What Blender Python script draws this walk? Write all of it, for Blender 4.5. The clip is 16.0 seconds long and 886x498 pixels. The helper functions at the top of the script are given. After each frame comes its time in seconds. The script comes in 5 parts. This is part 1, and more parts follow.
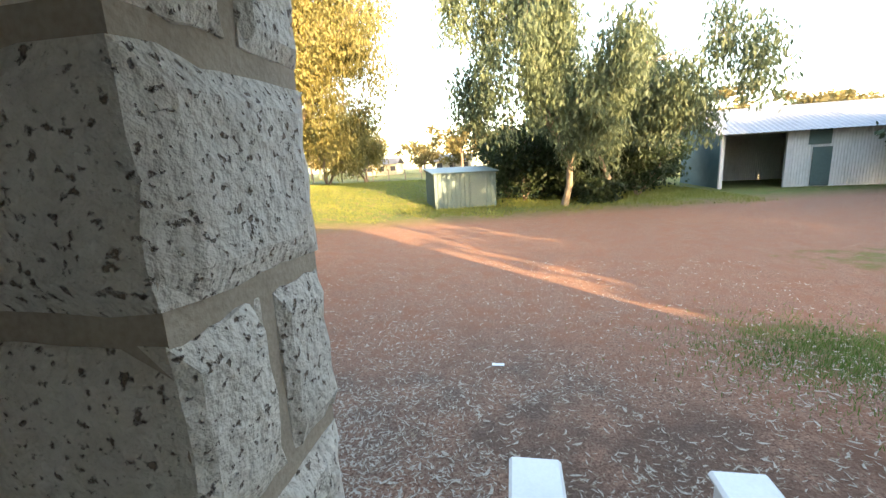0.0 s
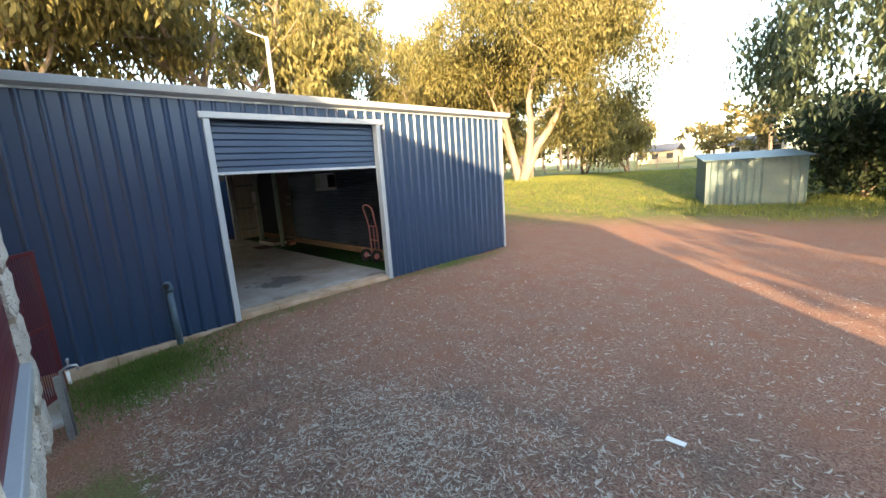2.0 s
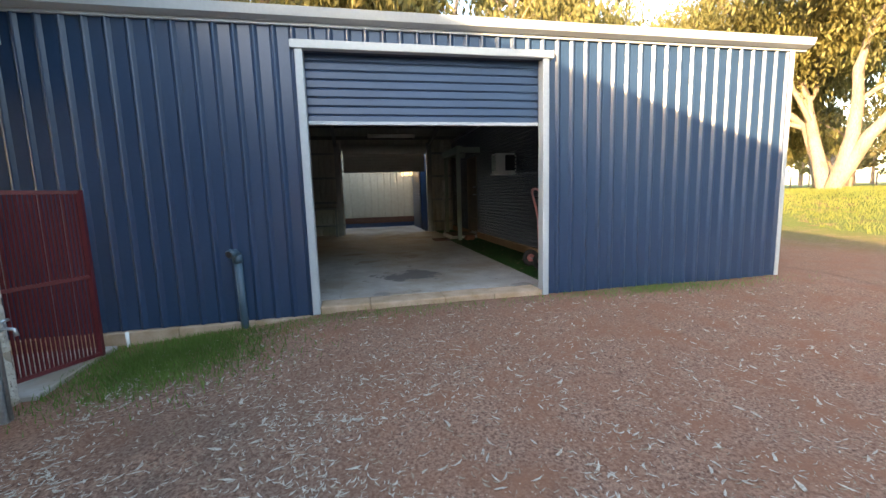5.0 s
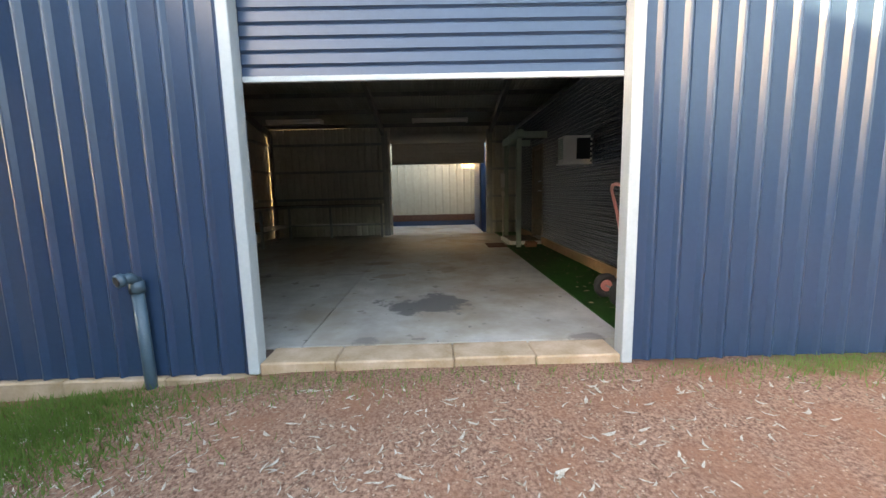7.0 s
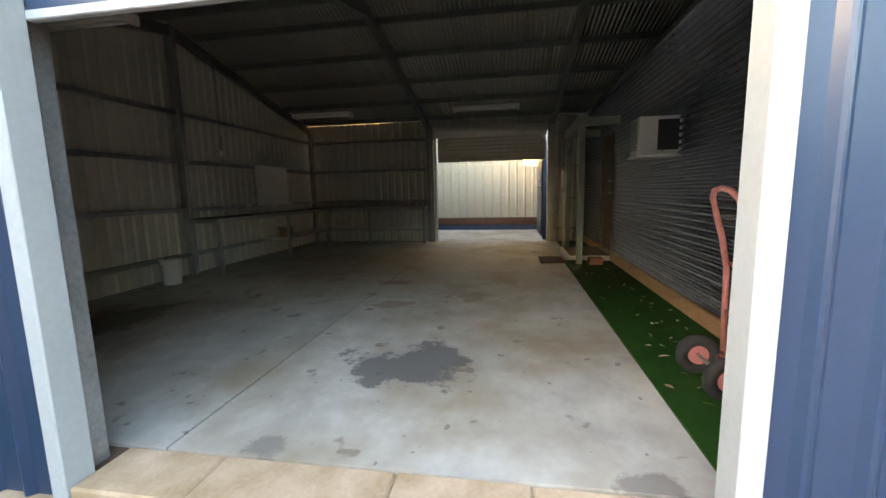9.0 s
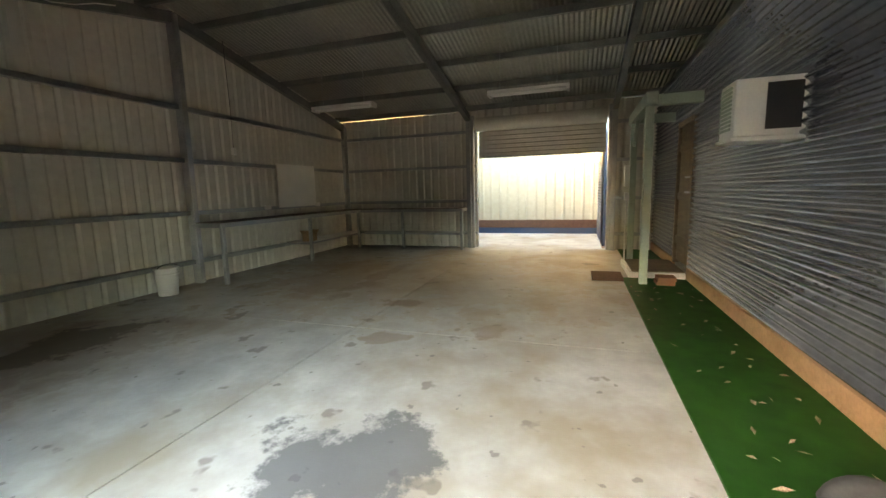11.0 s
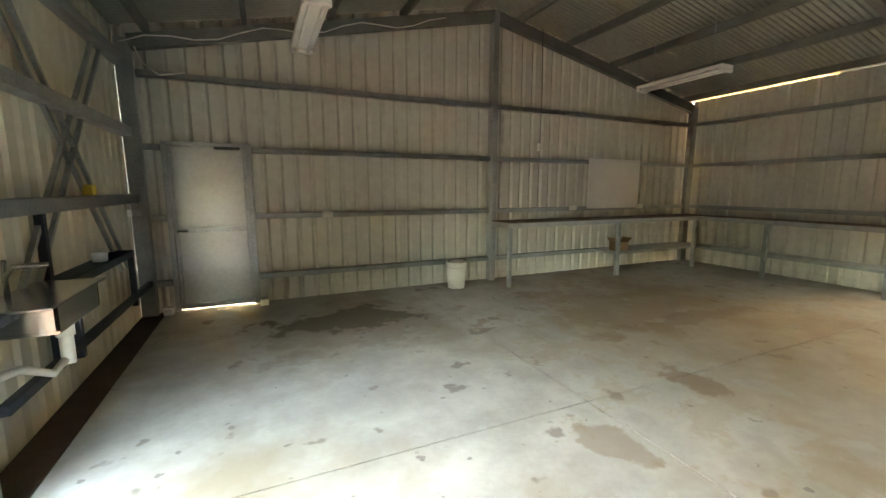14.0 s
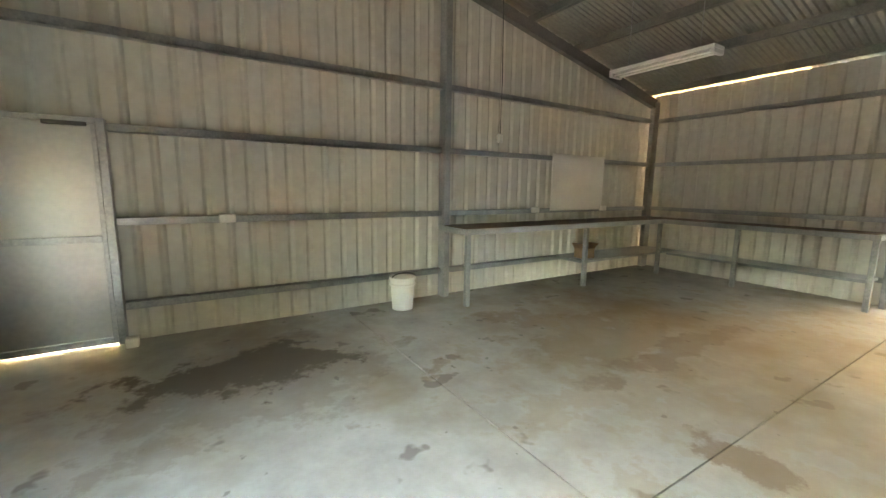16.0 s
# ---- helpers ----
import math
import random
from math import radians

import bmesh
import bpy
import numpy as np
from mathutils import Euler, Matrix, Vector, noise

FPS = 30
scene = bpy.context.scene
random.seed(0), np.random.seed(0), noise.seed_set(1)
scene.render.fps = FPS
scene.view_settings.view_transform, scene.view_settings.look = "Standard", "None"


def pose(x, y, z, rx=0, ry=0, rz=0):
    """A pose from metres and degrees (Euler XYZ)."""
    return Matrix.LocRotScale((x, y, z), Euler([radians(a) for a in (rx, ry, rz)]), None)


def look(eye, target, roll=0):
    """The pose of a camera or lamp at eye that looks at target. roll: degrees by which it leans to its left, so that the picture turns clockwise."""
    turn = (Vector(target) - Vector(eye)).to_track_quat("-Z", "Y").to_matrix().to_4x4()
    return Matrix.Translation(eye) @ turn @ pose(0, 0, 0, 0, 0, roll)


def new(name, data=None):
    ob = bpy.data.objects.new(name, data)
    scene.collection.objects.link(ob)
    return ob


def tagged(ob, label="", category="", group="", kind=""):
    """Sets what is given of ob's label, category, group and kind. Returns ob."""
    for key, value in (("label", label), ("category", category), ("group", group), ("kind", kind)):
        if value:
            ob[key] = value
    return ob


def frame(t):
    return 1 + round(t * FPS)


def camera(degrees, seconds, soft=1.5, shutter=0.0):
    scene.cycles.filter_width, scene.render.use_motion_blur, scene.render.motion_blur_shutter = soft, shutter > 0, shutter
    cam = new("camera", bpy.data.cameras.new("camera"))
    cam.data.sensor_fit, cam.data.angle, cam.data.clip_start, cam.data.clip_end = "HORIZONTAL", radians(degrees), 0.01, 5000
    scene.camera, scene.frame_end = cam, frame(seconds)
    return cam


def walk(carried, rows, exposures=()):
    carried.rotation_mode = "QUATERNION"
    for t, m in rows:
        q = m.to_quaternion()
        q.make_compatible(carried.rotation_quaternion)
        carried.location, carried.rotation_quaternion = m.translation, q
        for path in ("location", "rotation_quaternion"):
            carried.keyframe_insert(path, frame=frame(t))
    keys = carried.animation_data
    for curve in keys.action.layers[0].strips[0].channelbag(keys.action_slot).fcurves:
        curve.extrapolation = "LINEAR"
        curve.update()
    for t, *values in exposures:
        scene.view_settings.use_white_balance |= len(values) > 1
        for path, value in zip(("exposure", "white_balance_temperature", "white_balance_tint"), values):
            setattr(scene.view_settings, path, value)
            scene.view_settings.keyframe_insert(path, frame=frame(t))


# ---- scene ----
cam = camera(94.7, 16.0)
METRES, EYE, TILT, LEAN, TURN = 12.566, 2.266, 0.0, 0.0, 10.2
ROWS = [
    (0.0, 0.0, 0.0, 0.0, -0.58, -11.3, 2.89),
    (0.5, 0.0283, 0.0159, 0.0009, 7.98, -12.03, 3.33),
    (1.0, 0.0471, 0.0362, -0.0002, 17.77, -12.47, 3.75),
    (1.5, 0.0615, 0.0573, -0.0018, 27.54, -12.49, 3.93),
    (2.0, 0.0677, 0.0817, -0.0055, 35.38, -10.6, 3.71),
    (2.5, 0.0661, 0.1131, -0.0146, 41.18, -9.18, 3.1),
    (3.0, 0.0625, 0.1476, -0.0298, 45.38, -8.33, 2.23),
    (3.5, 0.0511, 0.1824, -0.0424, 52.27, -8.01, 1.89),
    (4.0, 0.0316, 0.2197, -0.0562, 58.71, -7.66, 1.66),
    (6.5, -0.126, 0.3673, -0.0599, 76.05, -7.99, 1.71),
    (7.0, -0.158, 0.3866, -0.0577, 78.67, -7.99, 1.28),
    (7.5, -0.1873, 0.4071, -0.0552, 82.4, -7.66, 1.02),
    (8.0, -0.2153, 0.4248, -0.0559, 84.47, -8.03, 0.94),
    (8.5, -0.2472, 0.4404, -0.0529, 86.57, -8.6, 0.97),
    (9.0, -0.275, 0.4618, -0.053, 89.23, -8.0, 1.22),
    (11.5, -0.3987, 0.5091, -0.0505, 102.93, -8.24, 1.49),
    (12.0, -0.4235, 0.5109, -0.046, 110.54, -8.33, 1.49),
    (12.5, -0.4406, 0.5137, -0.0471, 120.62, -8.39, 1.37),
    (13.0, -0.4591, 0.5228, -0.0447, 130.35, -8.29, 0.83),
    (13.5, -0.4774, 0.523, -0.0445, 139.2, -8.19, 0.3),
    (14.0, -0.4967, 0.5166, -0.0428, 145.72, -8.38, -0.06),
    (14.5, -0.521, 0.5111, -0.0429, 147.84, -8.53, -0.36),
    (15.0, -0.537, 0.4951, -0.042, 146.76, -8.5, -0.59),
    (15.5, -0.5404, 0.4657, -0.0415, 143.11, -8.68, -0.78),
    (16.0, -0.5495, 0.4386, -0.043, 137.68, -8.61, -0.77),
]
EXPOSURES = [(0.0, 3.45, 7400, 13), (0.6, 3.2, 7200, 13), (1.5, 3.1, 7000, 13), (4.0, 3.05, 6900, 13), (6.5, 4.05, 7900, 14), (8.0, 4.25, 8200, 14), (9.0, 4.7, 8300, 13), (11.5, 6.4, 9600, 11), (12.5, 6.75, 9900, 11), (14.0, 7.2, 10000, 11), (16.0, 7.75, 9200, 11)]
walk(cam, [(t, pose(0, 0, EYE, TILT, LEAN, TURN) @ pose(METRES * x, METRES * y, METRES * z, 90 + pitch, roll, yaw)) for t, x, y, z, yaw, pitch, roll in ROWS], EXPOSURES)

# ---- world and sun ----
SUN_TO = Vector((0.68, -0.73, 0.217)).normalized()
world = bpy.data.worlds.new("world")
scene.world = world
world.use_nodes = True
wn = world.node_tree
sky = wn.nodes.new("ShaderNodeTexSky")
sky.sky_type = "NISHITA"
sky.sun_disc = False
sky.sun_elevation = math.asin(SUN_TO.z)
sky.sun_rotation = math.atan2(SUN_TO.x, SUN_TO.y)
sky.air_density, sky.dust_density, sky.ozone_density = 1.0, 1.4, 1.0
wn.links.new(sky.outputs[0], wn.nodes["Background"].inputs[0])
wn.nodes["Background"].inputs[1].default_value = 0.145
sun_data = bpy.data.lights.new("sun", "SUN")
sun_data.energy, sun_data.angle, sun_data.color = 2.7, radians(0.5), (1.0, 0.73, 0.42)
sun = new("sun", sun_data)
sun.matrix_world = look(SUN_TO * 60, (0, 0, 0))


# ---- materials ----
def mat(name, c1, c2=None, rough=0.7, metal=0.0, scale=3.0, fine=60.0, bump=0.2, dist=0.01, vary=0.0, stretch=(1, 1, 1), spec=0.5, mix2=0.5):
    """Two colours mixed by broad and fine noise in object space, with a fine relief."""
    m = bpy.data.materials.new(name)
    m.use_nodes = True
    nt = m.node_tree
    N, L = nt.nodes, nt.links
    b = N["Principled BSDF"]
    b.inputs["Roughness"].default_value = rough
    b.inputs["Metallic"].default_value = metal
    b.inputs["Specular IOR Level"].default_value = spec
    c2 = c2 or tuple(v * 0.75 for v in c1)
    geo = N.new("ShaderNodeNewGeometry")
    mp = N.new("ShaderNodeMapping")
    mp.inputs["Scale"].default_value = stretch
    L.new(geo.outputs["Position"], mp.inputs[0])
    n1, n2 = N.new("ShaderNodeTexNoise"), N.new("ShaderNodeTexNoise")
    for n, sc, det in ((n1, scale, 6), (n2, fine, 3)):
        n.inputs["Scale"].default_value, n.inputs["Detail"].default_value = sc, det
        L.new(mp.outputs[0], n.inputs["Vector"])
    mx = N.new("ShaderNodeMix")
    mx.inputs[0].default_value = 1 - mix2
    L.new(n2.outputs[0], mx.inputs[2])
    L.new(n1.outputs[0], mx.inputs[3])
    rp = N.new("ShaderNodeValToRGB")
    rp.color_ramp.elements[0].position, rp.color_ramp.elements[1].position = 0.35, 0.65
    rp.color_ramp.elements[0].color, rp.color_ramp.elements[1].color = (*c2, 1), (*c1, 1)
    L.new(mx.outputs[0], rp.inputs[0])
    out = rp.outputs[0]
    if vary:
        oi, hs = N.new("ShaderNodeObjectInfo"), N.new("ShaderNodeHueSaturation")
        mr = N.new("ShaderNodeMapRange")
        mr.inputs[3].default_value, mr.inputs[4].default_value = 1 - vary, 1 + vary
        L.new(oi.outputs["Random"], mr.inputs[0])
        L.new(mr.outputs[0], hs.inputs["Value"])
        L.new(out, hs.inputs["Color"])
        out = hs.outputs[0]
    L.new(out, b.inputs["Base Color"])
    bp = N.new("ShaderNodeBump")
    bp.inputs["Strength"].default_value, bp.inputs["Distance"].default_value = bump, dist
    L.new(n2.outputs[0], bp.inputs["Height"])
    L.new(bp.outputs[0], b.inputs["Normal"])
    return m


NAVY = mat("navy_sheet_paint", (0.023, 0.050, 0.104), (0.018, 0.041, 0.086), 0.30, 0, 0.8, 25, 0.05, 0.003)
CREAM_IN = mat("pale_sheet_inside", (0.61, 0.61, 0.55), (0.52, 0.52, 0.47), 0.42, 0.08, 0.9, 12, 0.05, 0.003)
LINING = mat("cream_front_lining", (0.76, 0.73, 0.62), (0.68, 0.65, 0.55), 0.5, 0, 0.9, 12, 0.05, 0.003)
TRIM = mat("pale_grey_trim", (0.40, 0.435, 0.45), (0.35, 0.385, 0.40), 0.45, 0, 1.5, 30, 0.05, 0.003)
STEEL = mat("galvanised_steel", (0.42, 0.44, 0.45), (0.28, 0.30, 0.31), 0.30, 0.65, 4, 40, 0.08, 0.002)
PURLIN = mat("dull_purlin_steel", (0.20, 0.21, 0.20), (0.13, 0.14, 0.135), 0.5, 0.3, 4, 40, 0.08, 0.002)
DARKSTEEL = mat("dark_bench_steel", (0.035, 0.05, 0.075), (0.02, 0.03, 0.045), 0.5, 0.2, 4, 40, 0.1, 0.002)
ROOFIN = mat("roof_sheet_underside", (0.33, 0.335, 0.30), (0.25, 0.255, 0.23), 0.5, 0.2, 1.0, 15, 0.05, 0.003)
GALV = mat("navy_corrugated_sheet", (0.24, 0.265, 0.32), (0.17, 0.19, 0.24), 0.27, 0.6, 1.5, 20, 0.02, 0.002, 0, (1, 1, 1), 0.9)
DOORGREY = mat("grey_door_skin", (0.44, 0.45, 0.44), (0.36, 0.37, 0.37), 0.32, 0.6, 1.5, 20, 0.05, 0.002)
WHITE = mat("white_paint", (0.78, 0.78, 0.75), (0.68, 0.68, 0.66), 0.5, 0, 3, 50, 0.05, 0.002)
PLASTIC = mat("white_plastic", (0.80, 0.80, 0.77), (0.72, 0.72, 0.69), 0.35, 0, 4, 50, 0.03, 0.001)
LIME = mat("painted_limestone", (0.66, 0.605, 0.52), (0.53, 0.475, 0.395), 0.9, 0, 7, 45, 0.9, 0.02, 0.10)
def pitted(m, scale, lo, hi, depth, dark):
    """Adds dark open pits to a stone."""
    nt = m.node_tree
    b = nt.nodes["Principled BSDF"]
    pos = nt.nodes.new("ShaderNodeNewGeometry").outputs["Position"]
    n = nt.nodes.new("ShaderNodeTexNoise")
    n.inputs["Scale"].default_value, n.inputs["Detail"].default_value = scale, 3
    nt.links.new(pos, n.inputs["Vector"])
    rp = nt.nodes.new("ShaderNodeValToRGB")
    rp.color_ramp.elements[0].position, rp.color_ramp.elements[1].position = lo, hi
    nt.links.new(n.outputs[0], rp.inputs[0])
    mx = nt.nodes.new("ShaderNodeMix")
    mx.data_type = "RGBA"
    nt.links.new(rp.outputs[0], mx.inputs[0])
    mx.inputs[6].default_value = (*dark, 1)
    nt.links.new(b.inputs["Base Color"].links[0].from_socket, mx.inputs[7])
    nt.links.new(mx.outputs[2], b.inputs["Base Color"])
    bp = nt.nodes.new("ShaderNodeBump")
    bp.inputs["Strength"].default_value, bp.inputs["Distance"].default_value = 1.0, depth
    nt.links.new(rp.outputs[0], bp.inputs["Height"])
    nt.links.new(b.inputs["Normal"].links[0].from_socket, bp.inputs["Normal"])
    nt.links.new(bp.outputs[0], b.inputs["Normal"])


pitted(LIME, 55, 0.31, 0.39, 0.025, (0.24, 0.18, 0.13))
MORTAR = mat("tan_mortar", (0.40, 0.33, 0.25), (0.29, 0.23, 0.17), 0.95, 0, 6, 80, 0.5, 0.006)
RED = mat("dark_red_paint", (0.13, 0.018, 0.022), (0.09, 0.013, 0.016), 0.45, 0, 3, 40, 0.1, 0.003)
TIMBER = mat("weathered_timber", (0.20, 0.15, 0.10), (0.12, 0.085, 0.055), 0.8, 0, 3, 30, 0.4, 0.006, 0.1, (1, 1, 6))
BENCHWOOD = mat("dark_bench_timber", (0.14, 0.085, 0.055), (0.08, 0.05, 0.035), 0.6, 0, 4, 40, 0.3, 0.004, 0.1, (1, 5, 1))
PINE = mat("orange_plinth_timber", (0.45, 0.27, 0.15), (0.33, 0.19, 0.10), 0.8, 0, 4, 40, 0.3, 0.004, 0.1, (1, 6, 1))
SAGE = mat("sage_green_paint", (0.33, 0.40, 0.33), (0.26, 0.32, 0.26), 0.55, 0, 4, 40, 0.1, 0.003)
RUBBER = mat("black_rubber", (0.02, 0.02, 0.02), (0.03, 0.03, 0.03), 0.8, 0, 6, 60, 0.3, 0.003)
TROLLEYRED = mat("faded_red_paint", (0.50, 0.20, 0.19), (0.40, 0.14, 0.13), 0.5, 0, 6, 60, 0.1, 0.002)
PIPE = mat("grey_blue_pipe_paint", (0.055, 0.10, 0.135), (0.04, 0.075, 0.105), 0.4, 0, 5, 60, 0.08, 0.002)
SOIL = mat("dark_soil", (0.13, 0.085, 0.06), (0.08, 0.052, 0.04), 0.95, 0, 5, 60, 0.6, 0.02)
STONEEDGE = mat("ochre_slab_edge", (0.50, 0.37, 0.27), (0.32, 0.22, 0.13), 0.9, 0, 3.5, 40, 0.3, 0.005, 0.08, (1, 1, 1), 0.3, 0.2)
BARK = mat("pale_gum_bark", (0.31, 0.25, 0.19), (0.16, 0.12, 0.09), 0.85, 0, 2.5, 20, 0.5, 0.03, 0, (1, 1, 0.3))
BARKDARK = mat("grey_brown_bark", (0.26, 0.20, 0.15), (0.14, 0.10, 0.08), 0.9, 0, 3, 25, 0.5, 0.03, 0, (1, 1, 0.3))
CREAMWALL = mat("cream_ribbed_paint", (0.42, 0.37, 0.27), (0.36, 0.31, 0.22), 0.55, 0, 0.6, 8, 0.05, 0.003)
BLUEGREY = mat("blue_grey_sheet", (0.075, 0.125, 0.125), (0.05, 0.09, 0.095), 0.5, 0.1, 1.2, 12, 0.05, 0.004)
BARNWHITE = mat("weathered_white_sheet", (0.56, 0.58, 0.60), (0.42, 0.44, 0.46), 0.5, 0.2, 0.7, 9, 0.06, 0.004, 0, (1, 1, 0.3))
BARNROOF = mat("zinc_roof_sheet", (0.30, 0.31, 0.33), (0.22, 0.22, 0.23), 0.5, 0.3, 0.5, 6, 0.05, 0.004)
STAINLESS = mat("stainless_steel", (0.60, 0.61, 0.62), (0.50, 0.51, 0.52), 0.25, 1.0, 8, 90, 0.03, 0.001)
CHROME = mat("worn_chrome", (0.70, 0.70, 0.70), (0.6, 0.6, 0.6), 0.18, 1.0, 9, 90, 0.02, 0.001)
BLACKISH = mat("black_plastic", (0.02, 0.022, 0.025), (0.03, 0.03, 0.032), 0.45, 0, 8, 80, 0.05, 0.001)
CARDBOARD = mat("brown_cardboard", (0.36, 0.25, 0.15), (0.28, 0.19, 0.11), 0.9, 0, 8, 60, 0.1, 0.002)
BRICKRED = mat("clay_paver", (0.42, 0.20, 0.12), (0.30, 0.14, 0.09), 0.9, 0, 8, 60, 0.4, 0.004, 0.15)
MATBROWN = mat("brown_coir", (0.12, 0.055, 0.03), (0.07, 0.03, 0.018), 0.95, 0, 12, 150, 0.6, 0.006)
YELLOW = mat("yellow_card", (0.60, 0.40, 0.05), (0.5, 0.33, 0.04), 0.6, 0, 8, 60, 0.05, 0.001)
WIRE = mat("fence_wire", (0.18, 0.16, 0.14), (0.12, 0.1, 0.09), 0.7, 0.3, 8, 60, 0.1, 0.001)


def leaf_mat(name, c1, c2):
    m = mat(name, c1, c2, 0.55, 0, 0.7, 6, 0.0, 0.01, 0, (1, 1, 1), 0.35)
    nt = m.node_tree
    b, out = nt.nodes["Principled BSDF"], nt.nodes["Material Output"]
    tr, mx = nt.nodes.new("ShaderNodeBsdfTranslucent"), nt.nodes.new("ShaderNodeMixShader")
    src = b.inputs["Base Color"].links[0].from_socket
    nt.links.new(src, tr.inputs[0])
    mx.inputs[0].default_value = 0.45
    nt.links.new(b.outputs[0], mx.inputs[1])
    nt.links.new(tr.outputs[0], mx.inputs[2])
    nt.links.new(mx.outputs[0], out.inputs[0])
    return m


LEAF_GUM = leaf_mat("gum_leaves", (0.25, 0.215, 0.075), (0.115, 0.12, 0.045))
LEAF_PEPPER = leaf_mat("pepper_tree_leaves", (0.15, 0.185, 0.10), (0.07, 0.10, 0.06))
LEAF_DARK = leaf_mat("shrub_leaves", (0.05, 0.075, 0.03), (0.025, 0.04, 0.018))
LEAF_FAR = leaf_mat("far_tree_leaves", (0.20, 0.16, 0.06), (0.10, 0.09, 0.035))
GRASS_DRY = leaf_mat("paddock_grass", (0.27, 0.27, 0.065), (0.14, 0.18, 0.04))
GRASS_BLADE = leaf_mat("grass_blades", (0.15, 0.24, 0.05), (0.09, 0.16, 0.03))


def ramp(nt, src, p0, p1, c0=(0, 0, 0, 1), c1=(1, 1, 1, 1)):
    r = nt.nodes.new("ShaderNodeValToRGB")
    r.color_ramp.elements[0].position, r.color_ramp.elements[1].position = p0, p1
    r.color_ramp.elements[0].color, r.color_ramp.elements[1].color = c0, c1
    nt.links.new(src, r.inputs[0])
    return r.outputs[0]


def noise_of(nt, pos, scale, detail=4, rough=0.55, off=(0, 0, 0), stretch=(1, 1, 1)):
    mp, n = nt.nodes.new("ShaderNodeMapping"), nt.nodes.new("ShaderNodeTexNoise")
    mp.inputs["Location"].default_value, mp.inputs["Scale"].default_value = off, stretch
    nt.links.new(pos, mp.inputs[0])
    n.inputs["Scale"].default_value, n.inputs["Detail"].default_value, n.inputs["Roughness"].default_value = scale, detail, rough
    nt.links.new(mp.outputs[0], n.inputs["Vector"])
    return n.outputs[0]


def mixc(nt, fac, a, b):
    m = nt.nodes.new("ShaderNodeMix")
    m.data_type = "RGBA"
    nt.links.new(fac, m.inputs[0])
    for v, s in ((a, m.inputs[6]), (b, m.inputs[7])):
        if isinstance(v, tuple):
            s.default_value = (*v, 1)
        else:
            nt.links.new(v, s)
    return m.outputs[2]


def calc(nt, op, a, b=0.0):
    m = nt.nodes.new("ShaderNodeMath")
    m.operation = op
    m.use_clamp = op in ("MULTIPLY", "ADD")
    for v, s in ((a, m.inputs[0]), (b, m.inputs[1])):
        if isinstance(v, (int, float)):
            s.default_value = v
        else:
            nt.links.new(v, s)
    return m.outputs[0]


def blob(nt, pos, x, y, rx, ry, wobble, edge=0.25):
    """1 inside an uneven spot round (x, y), 0 outside."""
    mp, ln = nt.nodes.new("ShaderNodeMapping"), nt.nodes.new("ShaderNodeVectorMath")
    mp.vector_type = "TEXTURE"
    mp.inputs["Location"].default_value, mp.inputs["Scale"].default_value = (x, y, 0), (rx, ry, 1000)
    nt.links.new(pos, mp.inputs[0])
    ln.operation = "LENGTH"
    nt.links.new(mp.outputs[0], ln.inputs[0])
    k = nt.nodes.new("ShaderNodeMath")
    k.operation = "MULTIPLY_ADD"
    nt.links.new(wobble, k.inputs[0])
    k.inputs[1].default_value = -2.6
    nt.links.new(ln.outputs["Value"], k.inputs[2])
    d = calc(nt, "ADD", k.outputs[0], 1.3)
    return ramp(nt, d, 0.75 - edge, 0.75, (1, 1, 1, 1), (0, 0, 0, 1))


